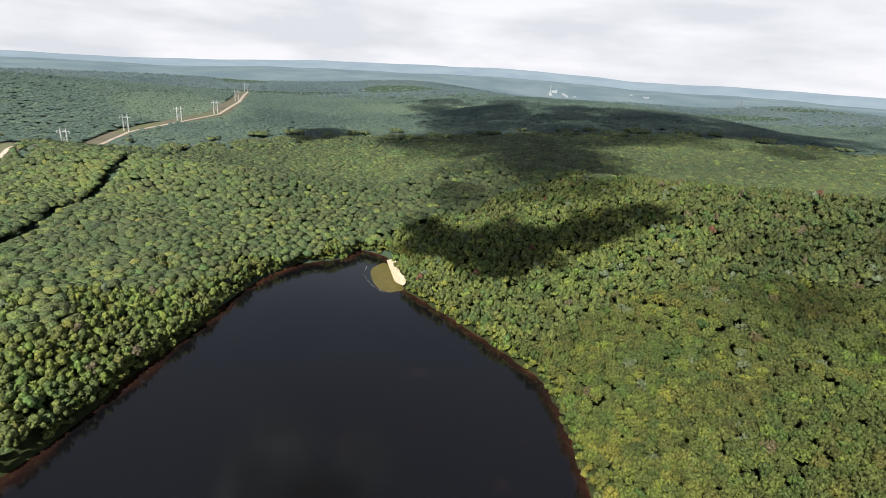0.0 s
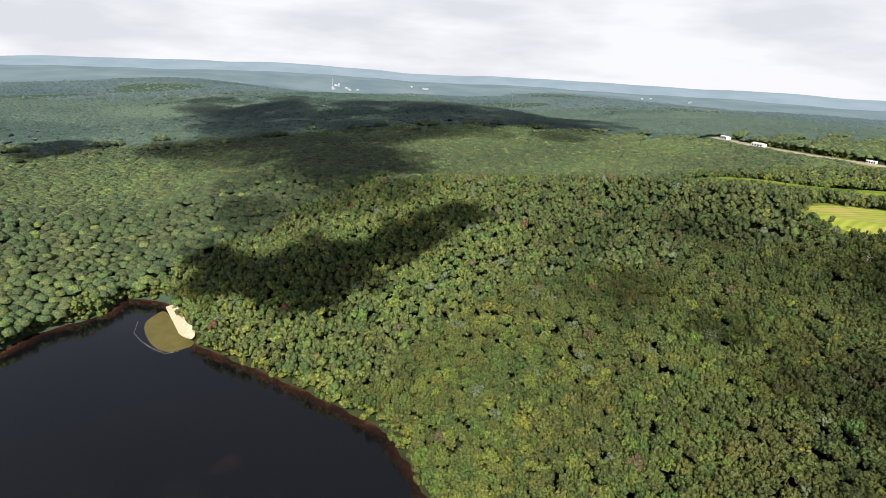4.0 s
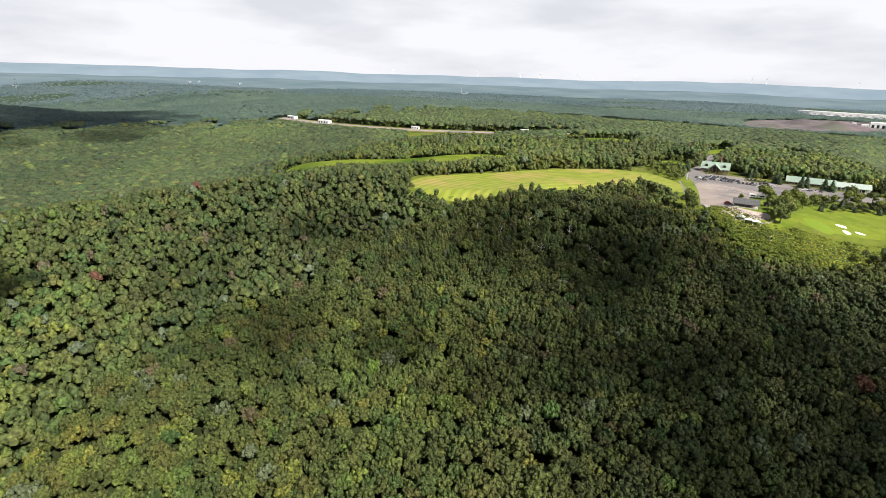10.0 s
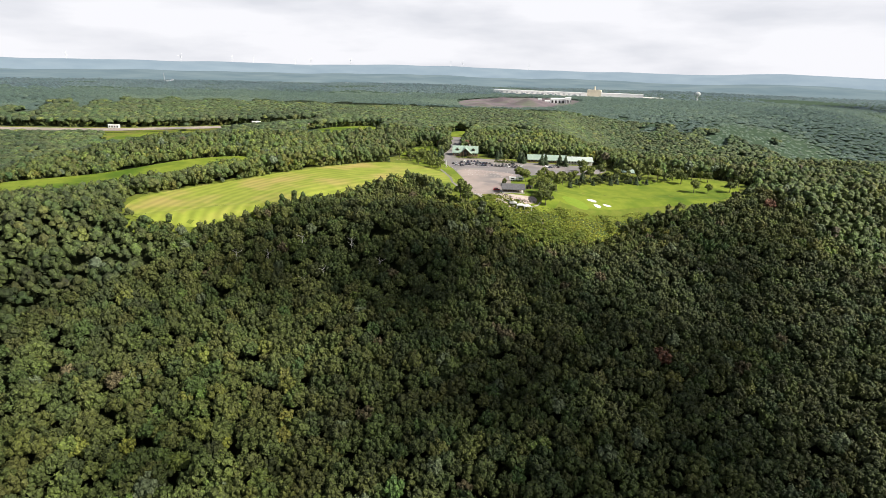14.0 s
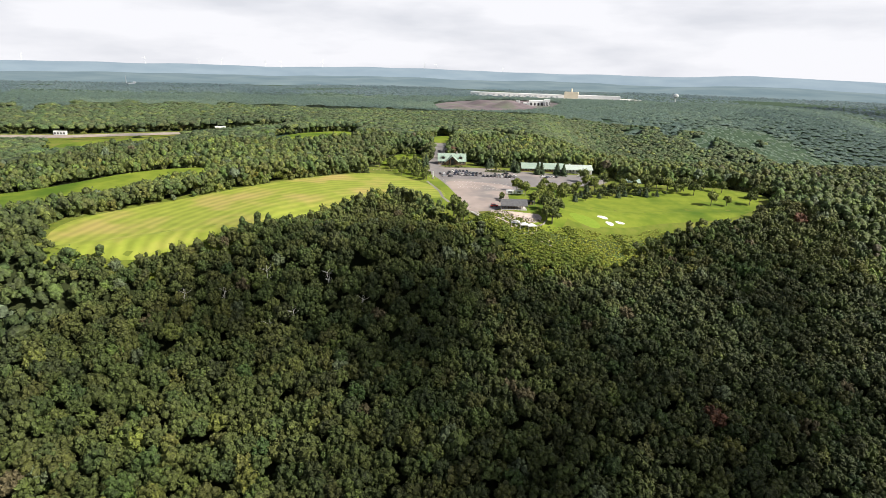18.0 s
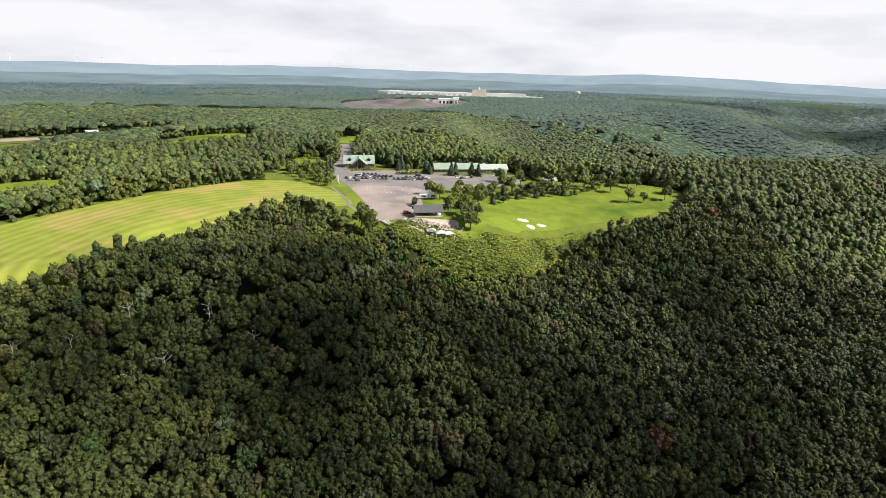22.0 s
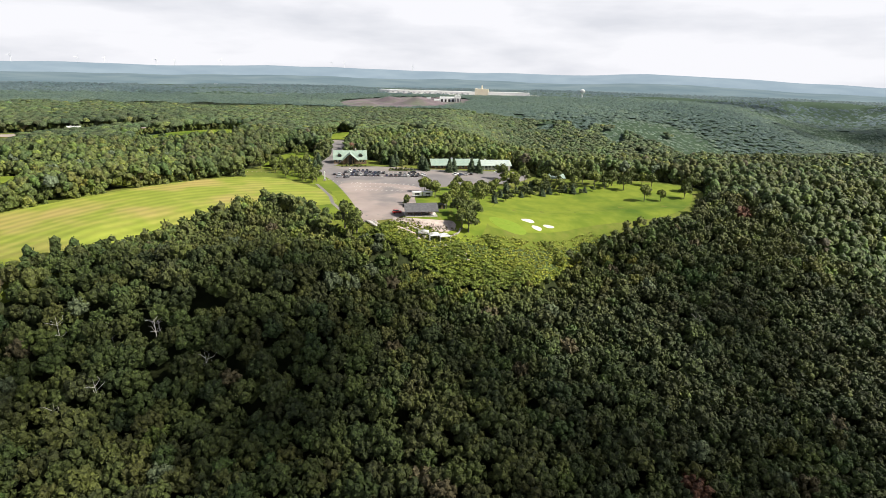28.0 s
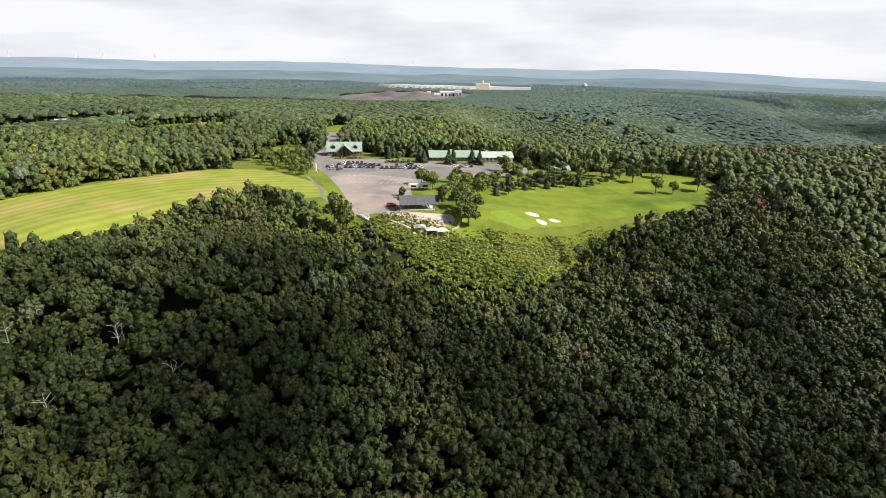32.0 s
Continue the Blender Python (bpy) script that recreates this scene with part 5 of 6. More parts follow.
def canopy(w, d, label):
    t = thing("tent_canopy", label, "tent", "white canopies")
    bm = bmesh.new()
    apex = bm.verts.new((0, 0, 3.4))
    lo = [bm.verts.new((sx_ * w / 2, sy_ * d / 2, 2.3)) for sx_, sy_ in ((-1, -1), (1, -1), (1, 1), (-1, 1))]
    sk = [bm.verts.new((v.co.x, v.co.y, 2.0)) for v in lo]
    for i in range(4):
        j = (i + 1) % 4
        bm.faces.new((lo[i], lo[j], apex))
        bm.faces.new((sk[i], sk[j], lo[j], lo[i]))
    bmesh.ops.solidify(bm, geom=bm.faces[:], thickness=0.04)
    part("canopy", bm, M_CANVAS, t, "white canvas top")
    for sx_, sy_ in ((-1, -1), (1, -1), (1, 1), (-1, 1)):
        part("pole", tubes(((sx_ * w / 2, sy_ * d / 2, -0.8), (sx_ * w / 2, sy_ * d / 2, 2.2), 0.05, 0.05), n=6), M_WHITE, t)
    return t


c1 = canopy(4.6, 3.6, "white pointed canvas canopy on the lower lawn")
c1.matrix_basis = pose(-9.6, 199.6, gz(-9.6, 199.6) + 0.5, 0, 0, 8)
copy_thing(c1, pose(-5.0, 200.6, gz(-5, 200.6) + 0.5, 0, 0, 14))
copy_thing(c1, pose(-1.0, 202, gz(-1, 202) + 0.5, 0, 0, 20))


def trailer(label, w=5.0):
    t = thing("event_trailer", label, "trailer", "white trailers")
    part("body", boxes((-w / 2, w / 2, -1.1, 1.1, 0.6, 2.8), bevel=0.1), M_WHITE, t)
    part("hatch", boxes((-w / 4, w / 4, -1.16, -1.08, 1.3, 2.2)), M_DARK, t, "dark serving hatch")
    for sx_ in (-0.8, 0.8):
        part("wheel", tubes(((sx_, -1.15, 0.4), (sx_, -0.9, 0.4), 0.4, 0.4), n=12), M_TYRE, t)
    part("hitch", tubes(((w / 2, 0, 0.6), (w / 2 + 1.2, 0, 0.5), 0.06, 0.06), n=6), M_STEEL, t)
    return t


tr1 = trailer("white box trailer parked under the yard trees")
tr1.matrix_basis = pose(-15.5, 257, gz(-15, 258) + 0.65, 0, 0, 6)
copy_thing(tr1, pose(-10, 258.4, gz(-10, 258) + 0.65, 0, 0, 12))
shed = thing("garden_shed", "small dark shed on the grass behind the pavilion", "shed")
part("wall", house_walls(-1.6, 1.6, -1.2, 1.2, 2.0, 2.7), M_DARK, shed)
part("roof", gable(-1.6, 1.6, -1.2, 1.2, 2.1, 2.9, 0.1, 0.3), M_ROOF_D, shed)
part("door", boxes((-0.5, 0.5, -1.27, -1.21, 0, 1.8)), M_WOOD, shed)
shed.matrix_basis = pose(-2.5, 233, gz(-2.5, 233) + 0.6, 0, 0, 15)
gaz = thing("gazebo", "small pavilion with a pale green roof among trees", "gazebo")
part("roof", gable(-4.5, 4.5, -3.2, 3.2, 2.6, 4.6, 0.2, 0.6), M_ROOF_G, gaz)
for sx_, sy_ in ((-4, -2.8), (4, -2.8), (4, 2.8), (-4, 2.8)):
    part("post", boxes((sx_ - 0.15, sx_ + 0.15, sy_ - 0.15, sy_ + 0.15, -0.5, 2.7)), M_WOOD, gaz)
gaz.matrix_basis = pose(71, 325, gz(71, 325) + 0.6, 0, 0, 12)
pole = thing("sign_pillar", "tall white sign pillar at the car park entrance", "pillar")
part("shaft", boxes((-0.35, 0.35, -0.25, 0.25, -0.5, 5.4), bevel=0.04), M_WHITE, pole)
part("base", boxes((-0.8, 0.8, -0.6, 0.6, -0.5, 0.9), bevel=0.05), M_STONE, pole, "fieldstone base")
pole.matrix_basis = pose(-73, 298, gz(-73, 298) + 0.6)

# ---- car park ----
island = turf("planting_island", oval(-63, 352, 11, 2.4, 26, 0.04, 0.2, 3), M_DIRT, 0.78, "long planted island in front of the lodge", "planting bed", 4)
turf("planting_island", oval(-30, 341, 9, 3.6, 26, 0.06, 0.1, 4), M_DIRT, 0.78, "rocky planted island in the car park", "planting bed", 4)
ix, iy = scatter(-76, -18, 334, 362, 1.9)
ok_ = (rim_distance(oval(-63, 352, 10, 1.8, 26, 0.04, 0.2, 3), ix, iy) < 0) | (rim_distance(oval(-30, 341, 8.4, 3.0, 26, 0.06, 0.1, 4), ix, iy) < 0)
ix, iy = ix[ok_], iy[ok_]
ni = len(ix)
stand("island_shrubs", ix, iy, rng.uniform(0.6, 1.3, ni), rng.uniform(1.6, 3.0, ni), [crown(3, 1, 30, 160 + s, 0.18) for s in range(4)], np.clip(rng.normal(0.3, 0.25, ni), 0, 0.97),
      "low dark and reddish shrubs on the car park islands", M_LEAF, "shrubs")
lot = bpy.data.objects["pavement"]
line_me = boxes((-0.06, 0.06, -2.6, 2.6, 0, 0.012))
lme = bpy.data.meshes.new("bay_line")
line_me.to_mesh(lme)
line_me.free()
lme.materials.append(M_LINE)
for row, (rx0, ry0, cnt) in enumerate(((-52, 281, 13), (-50, 271, 12), (-56, 291, 14), (-66, 316, 18), (-66, 333, 18))):
    for k in range(cnt):
        px = rx0 + k * 2.8
        o = new("bay_line", lme)
        o.parent = lot
        o.matrix_basis = pose(px, ry0, gz(px, ry0) + (0.655 if row < 3 else 0.615), 0, 0, -18 + 2 * row)


def car(label, paint, suv=False):
    h = 0.28 if suv else 0.0
    t = thing("car", label, "car", "parked cars")
    bm = bmesh.new()
    prof = [(-2.15, 0.35), (-2.2, 0.75 + h / 2), (-2.05, 0.95 + h / 2), (2.0, 0.92 + h / 2), (2.2, 0.70), (2.2, 0.35)]
    a = [bm.verts.new((px, -0.88, pz)) for px, pz in prof]
    b = [bm.verts.new((px, 0.88, pz)) for px, pz in prof]
    for i in range(6):
        bm.faces.new((a[i], a[(i + 1) % 6], b[(i + 1) % 6], b[i]))
    bm.faces.new(a[::-1])
    bm.faces.new(b)
    bmesh.ops.recalc_face_normals(bm, faces=bm.faces)
    bmesh.ops.bevel(bm, geom=bm.edges[:], offset=0.08, segments=1, affect="EDGES")
    part("body", bm, paint, t)
    bm = bmesh.new()
    lo = [(-1.75 if suv else -1.45, 0.93 + h / 2), (1.15, 0.91 + h / 2)]
    hi = [(-1.55 if suv else -0.95, 1.42 + h), (0.45, 1.42 + h)]
    vs = []
    for (px, pz), wd in ((lo[0], 0.80), (lo[1], 0.80), (hi[1], 0.62), (hi[0], 0.62)):
        vs.append((bm.verts.new((px, -wd, pz)), bm.verts.new((px, wd, pz))))
    for i in range(4):
        bm.faces.new((vs[i][0], vs[(i + 1) % 4][0], vs[(i + 1) % 4][1], vs[i][1]))
    bm.faces.new([v[0] for v in vs][::-1])
    bm.faces.new([v[1] for v in vs])
    bmesh.ops.recalc_face_normals(bm, faces=bm.faces)
    part("windows", bm, M_GLASS, t, "dark glass windows")
    part("roof_panel", boxes(((-1.5 if suv else -0.92), 0.42, -0.60, 0.60, 1.40 + h, 1.46 + h)), paint, t)
    for px in (-1.35, 1.35):
        for py in (-0.80, 0.80):
            part("wheel", tubes(((px, py - 0.11, 0.33), (px, py + 0.11, 0.33), 0.33, 0.33), n=12), M_TYRE, t)
    for py in (-0.6, 0.6):
        part("headlight", boxes((2.16, 2.22, py - 0.18, py + 0.18, 0.62, 0.76)), M_WHITE, t)
        part("tail_light", boxes((-2.22, -2.16, py - 0.16, py + 0.16, 0.68, 0.82)), M_REDWOOD, t)
    return t


def paint(name, c, rough=0.3):
    return noisy(name, tuple(v * 0.92 for v in c), c, 0.4, rough, spec=0.5)


CARS = [car("black saloon car in the car park", paint("black_car_paint", (0.02, 0.02, 0.024))), car("dark blue car in the car park", paint("blue_car_paint", (0.03, 0.045, 0.09))),
        car("white car in the car park", paint("white_car_paint", (0.8, 0.8, 0.8))), car("silver grey car in the car park", paint("silver_car_paint", (0.30, 0.31, 0.33))),
        car("dark grey parked sport utility car", paint("grey_car_paint", (0.06, 0.06, 0.065)), True), car("red parked pickup-sized car", paint("red_car_paint", (0.35, 0.025, 0.02)), True),
        car("cream white van-like car in the car park", paint("cream_car_paint", (0.72, 0.71, 0.68)), True)]
rc = random.Random(21)
spots = [(-71 + 2.75 * k + rc.uniform(-0.2, 0.2), 318.5 + 0.03 * k, 98) for k in range(20) if k not in (3, 11)]
spots += [(-66 + 2.75 * k + rc.uniform(-0.2, 0.2), 328.0, 82) for k in range(10) if k != 4] + [(-30 + 2.9 * k, 326.5 - 0.25 * k, 88) for k in range(6)]
spots += [(-64 + 2.8 * k, 335.0, 96) for k in range(5)] + [(-67, 310, 30), (-62, 309, 60)]
spots += [(6, 330, 40), (9.5, 329, 60), (13, 331, 75), (16.5, 333, 80), (35, 345, 20), (-22, 334, 10), (-14, 322, 95)]
pick = [0, 1, 4, 0, 4, 2, 0, 3, 1, 4, 0, 6, 1, 4, 3]
used_car = set()
for k, (px, py, rz) in enumerate(spots):
    i = 2 if px > 5 and k % 2 == 0 else pick[(k * 5 + k // 3) % len(pick)]
    m = pose(px, py, gz(px, py) + 0.60, 0, 0, rz + rc.uniform(-4, 4))
    if i in used_car:
        copy_thing(CARS[i], m)
    else:
        CARS[i].matrix_basis = m
        used_car.add(i)
CARS[5].matrix_basis = pose(-23, 222, gz(-23, 222) + 0.6, 0, 0, 12)
for i, px in ((6, -78), (1, -60), (3, -55)):
    if i not in used_car:
        CARS[i].matrix_basis = pose(px, 312, gz(px, 312) + 0.60, 0, 0, 90)

# stone edging along the meadow
hx = [(-128 + 3.0 * k, 322 - 0.0075 * (3.0 * k) ** 2 + 0.05 * 3 * k) for k in range(24)]
for k, (px, py) in enumerate(hx):
    copy_thing(rock, pose(px, py, gz(px, py) + 0.7, 0, 0, 40 * k) @ Matrix.Diagonal((0.5, 0.5, 0.5, 1)))
# steps down from the car park
stairs = thing("garden_steps", "two pale timber edged ramps down to the overlook", "steps")
for k in range(2):
    part("rail", tubes(((-36 + 3.0 * k, 212, gz(-36, 212) + 1.0), (-30 + 3.0 * k, 203, gz(-30, 203) + 1.0), 0.25, 0.25), n=6), M_CONC, stairs)
for k in range(8):
    u = (k + 0.5) / 8
    px, py = -34.5 + 6 * u, 212 - 9 * u
    part("tread", boxes((px - 1.2, px + 1.2, py - 0.3, py + 0.3, gz(px, py) + 0.3, gz(px, py) + 0.85)), M_CONC, stairs)

# ---- the power line ----
def ribbon(name, line, width, material, lift, label, cat):
    """A strip of ground along a line, laid over the land."""
    pts = []
    for (ax, ay), (bx2, by2) in zip(line, line[1:]):
        n_ = max(2, int(math.hypot(bx2 - ax, by2 - ay) / 14))
        pts += [(ax + (bx2 - ax) * k / n_, ay + (by2 - ay) * k / n_) for k in range(n_)]
    pts.append(line[-1])
    P = np.array(pts)
    T = np.gradient(P, axis=0)
    T /= np.linalg.norm(T, axis=1)[:, None]
    N = np.stack([-T[:, 1], T[:, 0]], 1)
    cols = [P + N * (width * u) for u in (-0.5, -0.17, 0.17, 0.5)]
    co = np.stack(cols, 1).reshape(-1, 2)
    z = land(co[:, 0], co[:, 1]) + lift
    i = np.arange(len(co)).reshape(-1, 4)
    q = np.stack([i[:-1, :-1], i[:-1, 1:], i[1:, 1:], i[1:, :-1]], -1).reshape(-1, 4)[:, ::-1]
    me = bpy.data.meshes.new(name)
    fill(me, np.column_stack([co, z]), q)
    me.materials.append(material)
    return tagged(new(name, me), label, cat, kind="structure")


ribbon("corridor_ground", CORRIDOR, 44, M_DIRT, 1.4, "cleared brown strip under the power line", "clearing")
ribbon("track", [(p[0] + 4, p[1] + 12) for p in CORRIDOR], 7, M_TRACK, 2.4, "pale gravel track along the power line", "track")
pyl = thing("pylon", "tall grey lattice pylon with two legs and crossarm", "pylon", "pylons")
H = 29.0
for sx_ in (-4.2, 4.2):
    lat = [((sx_ - 0.8, 0.8 * q, -1), (sx_ - 0.35, 0.35 * q, H), 0.20, 0.14) for q in (-1, 1)] + [((sx_ + 0.8, 0.8 * q, -1), (sx_ + 0.35, 0.35 * q, H), 0.20, 0.14) for q in (-1, 1)]
    leg = part("leg", tubes(*lat, n=5), M_STEEL, pyl)
    for k in range(9):
        z0, z1 = k * 3.2, (k + 1) * 3.2
        part("brace", tubes(((sx_ - 0.7, -0.7, z0), (sx_ + 0.6, 0.6, z1), 0.1, 0.1), ((sx_ + 0.7, -0.7, z0), (sx_ - 0.6, 0.6, z1), 0.1, 0.1), n=4), M_STEEL, leg)
part("crossarm", tubes(((-10, -0.3, H - 5), (10, -0.3, H - 5), 0.22, 0.22), ((-10, 0, H - 5), (0, 0, H - 3.2), 0.16, 0.16), ((10, 0, H - 5), (0, 0, H - 3.2), 0.16, 0.16), n=5), M_STEEL, pyl)
part("cross_brace", tubes(((-4.2, 0, 6), (4.2, 0, 20), 0.16, 0.16), ((4.2, 0, 6), (-4.2, 0, 20), 0.16, 0.16), n=5), M_STEEL, pyl)
for px in (-9, 0, 9):
    part("insulator", tubes(((px, 0, H - 5), (px, 0, H - 8), 0.14, 0.14), n=6), M_CONC, pyl)
for k, (px, py) in enumerate(((-376, -933), (-545, -1001), (-674, -1003), (-796, -1017), (-1022, -1138), (-1365, -1370))):
    m = pose(px, py, gz(px, py) + 1.2, 0, 0, 110 if k < 4 else 122)
    if k:
        copy_thing(pyl, m)
    else:
        pyl.matrix_basis = m

# ---- footpaths below the pavilion ----
ribbon("path", [(-75, 286), (-66, 266), (-60, 252), (-56, 238), (-50, 226)], 1.7, M_LOT, 0.66, "grey asphalt footpath in the verge of the car park", "path")
for off in (0.0, 1.6):
    ribbon("path", [(-32 - off, 213), (-30 - off, 206), (-26 - off * 0.6, 202.5 - off), (-20, 200.5 - off), (-13, 199.6 - off)], 0.7, M_PAVER, 0.75, "narrow pale path winding down from the car park", "path")

# ---- highway, depot and strips of open ground ----
ribbon("verge", HIGHWAY, 30, M_ROUGH, 0.8, "dry pale grass verge of the highway", "verge")
ribbon("road", HIGHWAY, 15, M_TAN, 1.3, "pale concrete highway across the plain", "road")
ribbon("verge", [(p[0] + 12, p[1] - 30) for p in HIGHWAY], 32, M_ROUGH, 0.5, "open dry ground beside the highway", "grassland")
for k, p in enumerate(STRIPS):
    turf("meadow", p, M_GRASS, 1.0, "narrow green clearing between the woods", "meadow", 12)
turf("quarry", QUARRY, M_COAL, 1.5, "dark spoil ground of a distant quarry", "quarry", 40)
for k, (hx_, hy_, hr_, hh_) in enumerate(((-70, 1420, 95, 15), (-150, 1500, 80, 12), (-20, 1560, 70, 11), (-190, 1330, 60, 8))):
    heap = sheet("mound", np.linspace(hx_ - hr_, hx_ + hr_, 22), np.linspace(hy_ - hr_, hy_ + hr_, 22), lambda x, y: land(x, y) - 1 + hh_ * smooth(1, 0.1, np.hypot(x - hx_, y - hy_) / hr_) * (1 + 0.35 * fbm(x, y, 14.0, 1.0 + k)), M_COAL)
    tagged(heap, "purple-brown mound of quarry spoil", "mound", "quarry mounds")
turf("yard", WORKS, M_CONC, 1.5, "pale levelled ground round distant works", "yard", 60)


def big_shed(w, d, h, label, cat, roof=M_WHITE, walls=M_WHITE, group="", doors=4):
    t = thing("warehouse", label, cat, group)
    part("wall", boxes((-w / 2, w / 2, -d / 2, d / 2, -2, h)), walls, t)
    part("roof", gable(-w / 2, w / 2, -d / 2, d / 2, h, h + d * 0.08, 0.3, 0.3), roof, t)
    for k in range(doors):
        px = -w / 2 + w * (k + 0.5) / doors
        part("door", boxes((px - w / doors * 0.25, px + w / doors * 0.25, -d / 2 - 0.15, -d / 2 - 0.01, 0, h * 0.6)), M_DARK, t)
    return t


for px, py, w, d, h, rz, tx in ((-765, 455, 24, 10, 5, 12, "white warehouse beside the highway"), (-863, 452, 24, 9, 4.5, -4, "low white shed by the highway"), (-437, 619, 14, 10, 7, 25, "small white shed among trees"),
                                (-578, 502, 14, 4, 3.6, 14, "long trailer-like white shed at the roadside"), (-402, 566, 12, 4, 3.6, 24, "low white shed at the roadside"), (2, 1496, 40, 20, 12, 5, "white quarry building at the edge of dark spoil"),
                                (-26, 1467, 14, 12, 8, 5, "small white quarry building"), (31, 1482, 16, 12, 16, 5, "tall white quarry hopper house"), (-48, 1471, 10, 8, 13, 5, "small white quarry screening house")):
    b = big_shed(w, d, h, tx, "warehouse")
    b.matrix_basis = pose(px, py, gz(px, py) + 1.5, 0, 0, rz)
M_CREAM = noisy("cream_cladding", (0.58, 0.52, 0.40), (0.68, 0.62, 0.50), 0.05, 0.8)
works = thing("factory", "long white factory with a tower block", "factory")
part("hall", boxes((-300, 60, -20, 20, -3, 9.5)), M_WHITE, works)
for wx in range(-290, 50, 20):
    part("dock_door", boxes((wx, wx + 8, -20.4, -20.02, -1, 6)), M_STEEL, works)
part("roof", boxes((-300, 60, -20.5, 20.5, 9.5, 10.8)), M_WHITE, works)
part("tower_block", boxes((60, 110, -20, 20, -3, 22)), M_CREAM, works, "taller cream block")
part("hall", boxes((110, 260, -20, 20, -3, 11)), M_WHITE, works)
part("roof", boxes((110, 260, -20.5, 20.5, 11, 12)), M_WHITE, works)
part("stack", tubes(((85, 0, 22), (85, 0, 34), 3, 2.4), n=10), M_CREAM, works)
works.matrix_basis = pose(47, 2050, gz(47, 2050) + 2, 0, 0, -6)
tower = thing("water_tower", "white ball-shaped water tower above the woods", "water tower")
part("stem", tubes(((0, 0, -2), (0, 0, 34), 2.2, 1.8), n=12), M_WHITE, tower)
bm = bmesh.new()
bmesh.ops.create_uvsphere(bm, u_segments=20, v_segments=12, radius=8.0)
for v in bm.verts:
    v.co = Vector((v.co.x, v.co.y, v.co.z * 0.85 + 38))
part("tank", bm, M_WHITE, tower)
tower.matrix_basis = pose(413, 1668, gz(413, 1668) - 15)
mast = thing("radio_mast", "thin steel lattice radio mast on the ridge", "mast")
mh = 58.0
for k in range(3):
    a = 2.094 * k
    part("leg", tubes(((0.7 * math.cos(a), 0.7 * math.sin(a), -1), (0.5 * math.cos(a), 0.5 * math.sin(a), mh), 0.14, 0.12), n=5), M_STEEL, mast)
for k in range(14):
    part("ring", tubes(*[((0.6 * math.cos(2.094 * i), 0.6 * math.sin(2.094 * i), 4.0 * k + 2), (0.6 * math.cos(2.094 * (i + 1)), 0.6 * math.sin(2.094 * (i + 1)), 4.0 * k + 4), 0.08, 0.08) for i in range(3)], n=4), M_STEEL, mast)
for z in (40, 50):
    part("antenna", tubes(((0, -1.2, z), (0, -1.2, z + 4), 0.4, 0.4), ((1.0, 0.6, z), (1.0, 0.6, z + 4), 0.4, 0.4), n=6), M_WHITE, mast)
mast.matrix_basis = pose(-1178, 88, gz(-1178, 88) + 0.5)

# ---- wind turbines, far plant and scattered houses in the distance ----


def ring_z(an, R, r0, r1, top, seed, fall):
    x, y = R * math.cos(an), R * math.sin(an)
    u = (R - r0) / (r1 - r0)
    crest = top + float(skyline(math.degrees(an) % 360)) * fall + 3 * math.sin(an * 17 + seed)
    base = gz(r0 * math.cos(an), r0 * math.sin(an)) - 12 if r0 < 3000 else -130
    return base + (crest - base) * math.sin(min(u * 1.15, 1) * 1.5708) ** 1.5


turb = thing("wind_turbine", "slender white wind turbine on the far ridge", "wind turbine", "wind turbines")
part("tower", tubes(((0, 0, -4), (0, 0, 40), 1.5, 0.9), n=10), M_WHITE, turb)
part("nacelle", boxes((-1.6, 1.6, -3.2, 2.4, 39, 42), bevel=0.3), M_WHITE, turb)
part("hub", tubes(((0, -3.2, 40.5), (0, -4.6, 40.5), 1.2, 0.6), n=10), M_WHITE, turb)
for k in range(3):
    a = 2.094 * k + 0.5
    part("blade", tubes(((0, -4, 40.5), (22 * math.sin(a), -4, 40.5 + 22 * math.cos(a)), 0.9, 0.25), n=5), M_WHITE, turb)
for k, az in enumerate((38, 33.5, 31.5, 27.5, 26, 22, 11.6, 10.4, 47, 3.5)):
    an = math.radians(90 + az)
    m = pose(4600 * math.cos(an), 4600 * math.sin(an), ring_z(an, 4600, 3600, 4850, 68, 2.0, 1.0), 0, 0, az + 20 * (k % 3))
    if k:
        copy_thing(turb, m)
    else:
        turb.matrix_basis = m
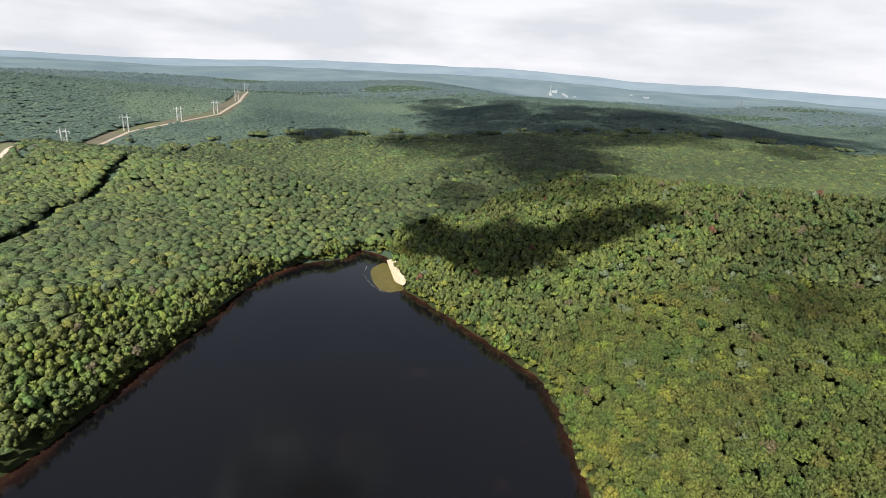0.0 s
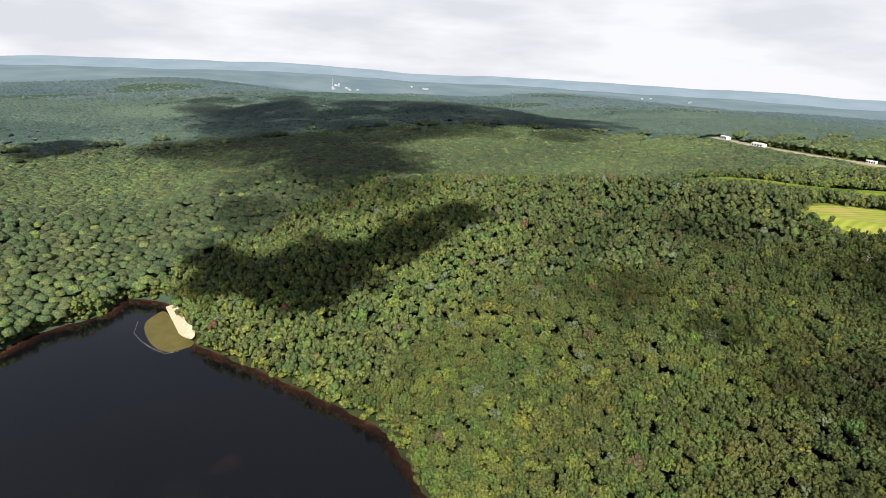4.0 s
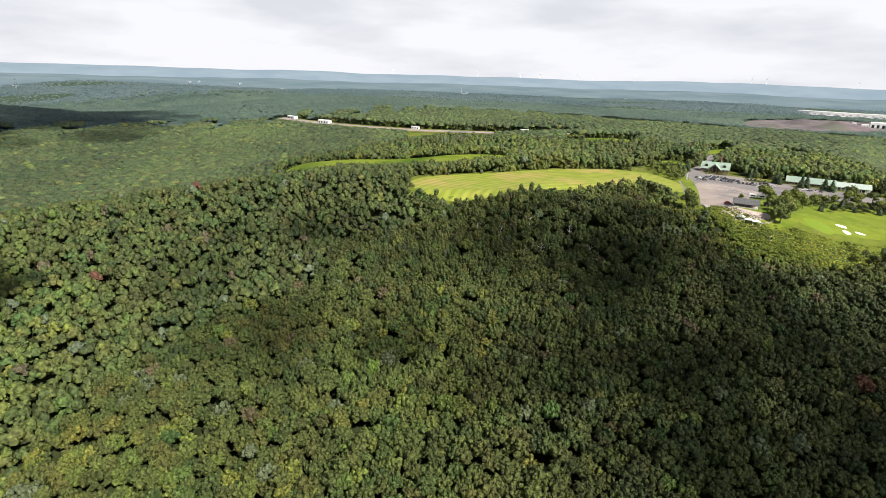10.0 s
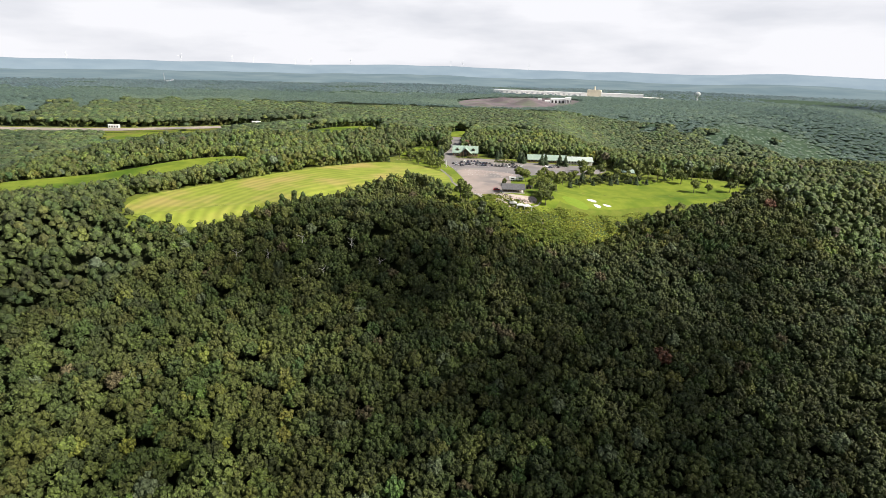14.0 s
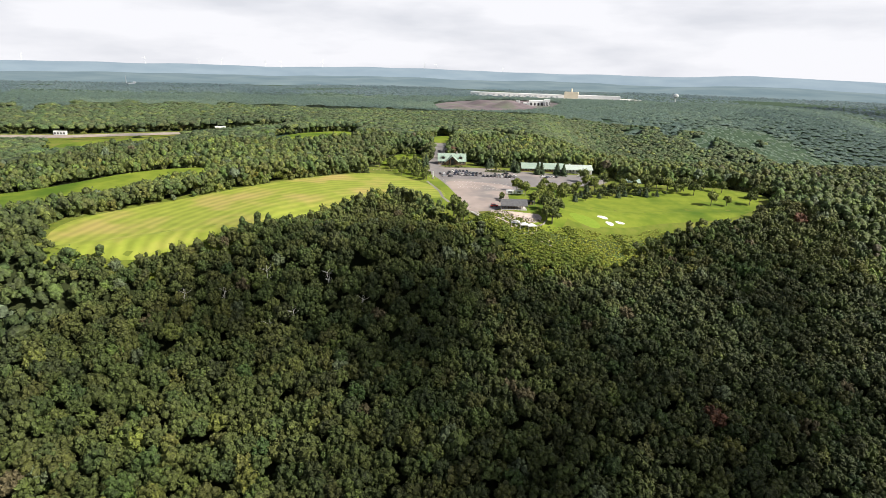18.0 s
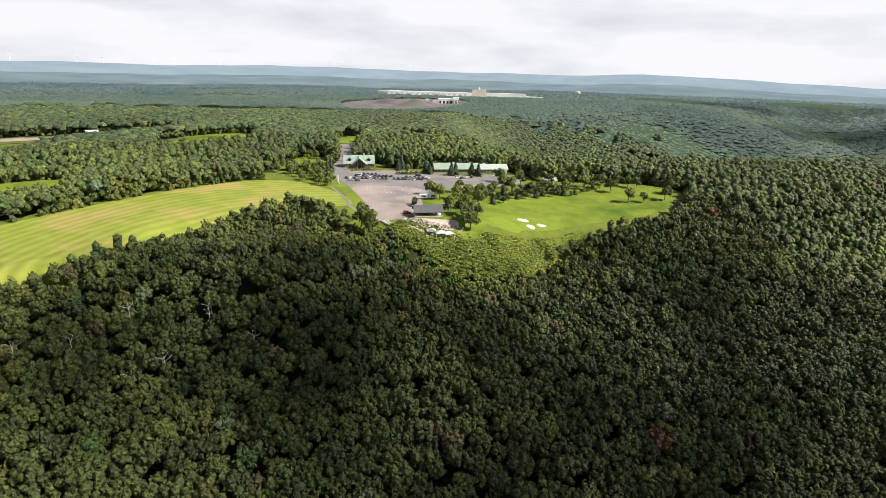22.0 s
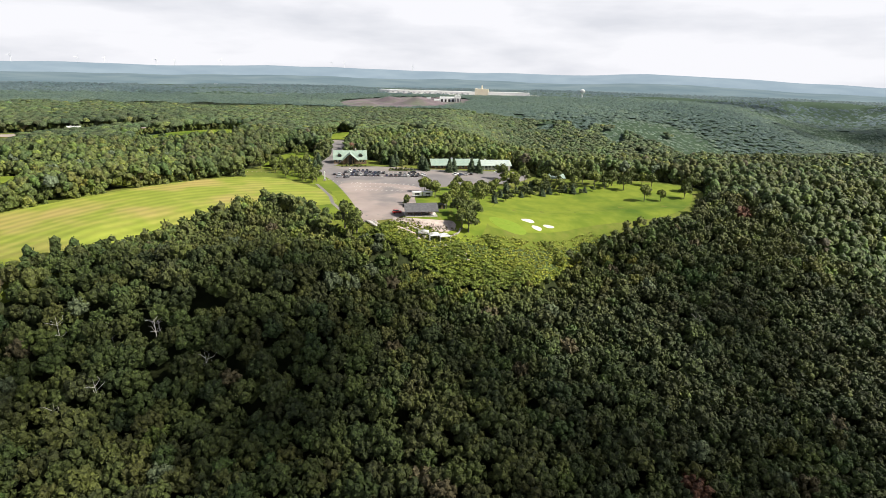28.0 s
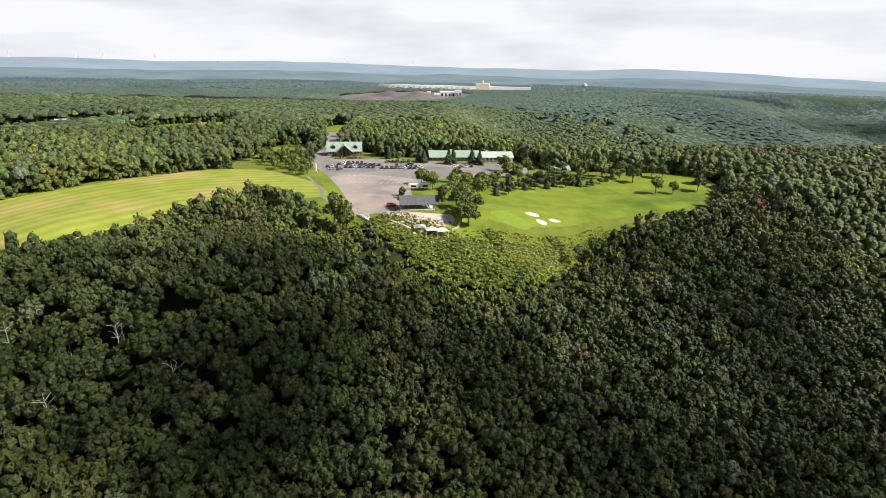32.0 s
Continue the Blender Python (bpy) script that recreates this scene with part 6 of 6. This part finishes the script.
# white walls greyed towards blue, haze painted into the colour
M_FARWHITE = noisy("hazy_white_wall", (0.30, 0.33, 0.36), (0.38, 0.41, 0.44), 0.1, 0.9)
stack = thing("power_plant", "distant white plant with a tall chimney", "power plant")
part("chimney", tubes(((0, 0, -4), (0, 0, 40), 1.6, 1.2), n=10), M_FARWHITE, stack, "tall white chimney")
part("hall", boxes((8, 26, -8, 8, -4, 9)), M_FARWHITE, stack)
part("hall", boxes((28, 38, -7, 7, -4, 15)), M_FARWHITE, stack)
stack.matrix_basis = Matrix.Identity(4) @ pose(-2950, -551, ring_z(math.atan2(-551, -2950) + 6.2832, 3001, 2600, 3700, 16, 0.6, 0.55), 0, 0, 90)
copy_thing(stack, pose(-1790, 2120, ring_z(math.atan2(2120, -1790), 2775, 2600, 3700, 16, 0.6, 0.55) + 2, 0, 0, 30))
house = thing("house", "white house far off among wooded hills", "house", "far houses")
part("wall", house_walls(-6, 6, -4, 4, 4, 7), M_FARWHITE, house)
part("roof", gable(-6, 6, -4, 4, 4, 7.4, 0.3, 0.5), M_FARWHITE, house)
for px in (-4, 0, 4):
    part("window", boxes((px - 0.9, px + 0.9, -4.1, -4.0, 1.5, 3.2)), M_GLASS, house)
rh = random.Random(33)
first = True
for az, R0, cnt, spread in ((99, 2900, 6, 2.0), (92, 3050, 5, 2.0), (82, 2750, 5, 1.6), (77, 2720, 4, 1.2), (60, 2680, 5, 3.0), (48, 2700, 4, 2.0), (66, 3000, 4, 3.0), (20, 2750, 3, 3.0), (-18, 2700, 3, 3.0)):
    for k in range(cnt):
        a2, R = math.radians(90 + az + rh.uniform(-spread, spread)), R0 + rh.uniform(-40, 60)
        m = pose(R * math.cos(a2), R * math.sin(a2), ring_z(a2 % 6.2832, R, 2600, 3700, 16, 0.6, 0.55) + 3, 0, 0, rh.uniform(0, 360)) @ Matrix.Diagonal((rh.uniform(0.8, 1.7), rh.uniform(0.8, 1.4), rh.uniform(0.8, 1.2), 1))
        if first:
            house.matrix_basis, first = m, False
        else:
            copy_thing(house, m @ Matrix.Diagonal((1 / house.scale[0], 1 / house.scale[1], 1 / house.scale[2], 1)))
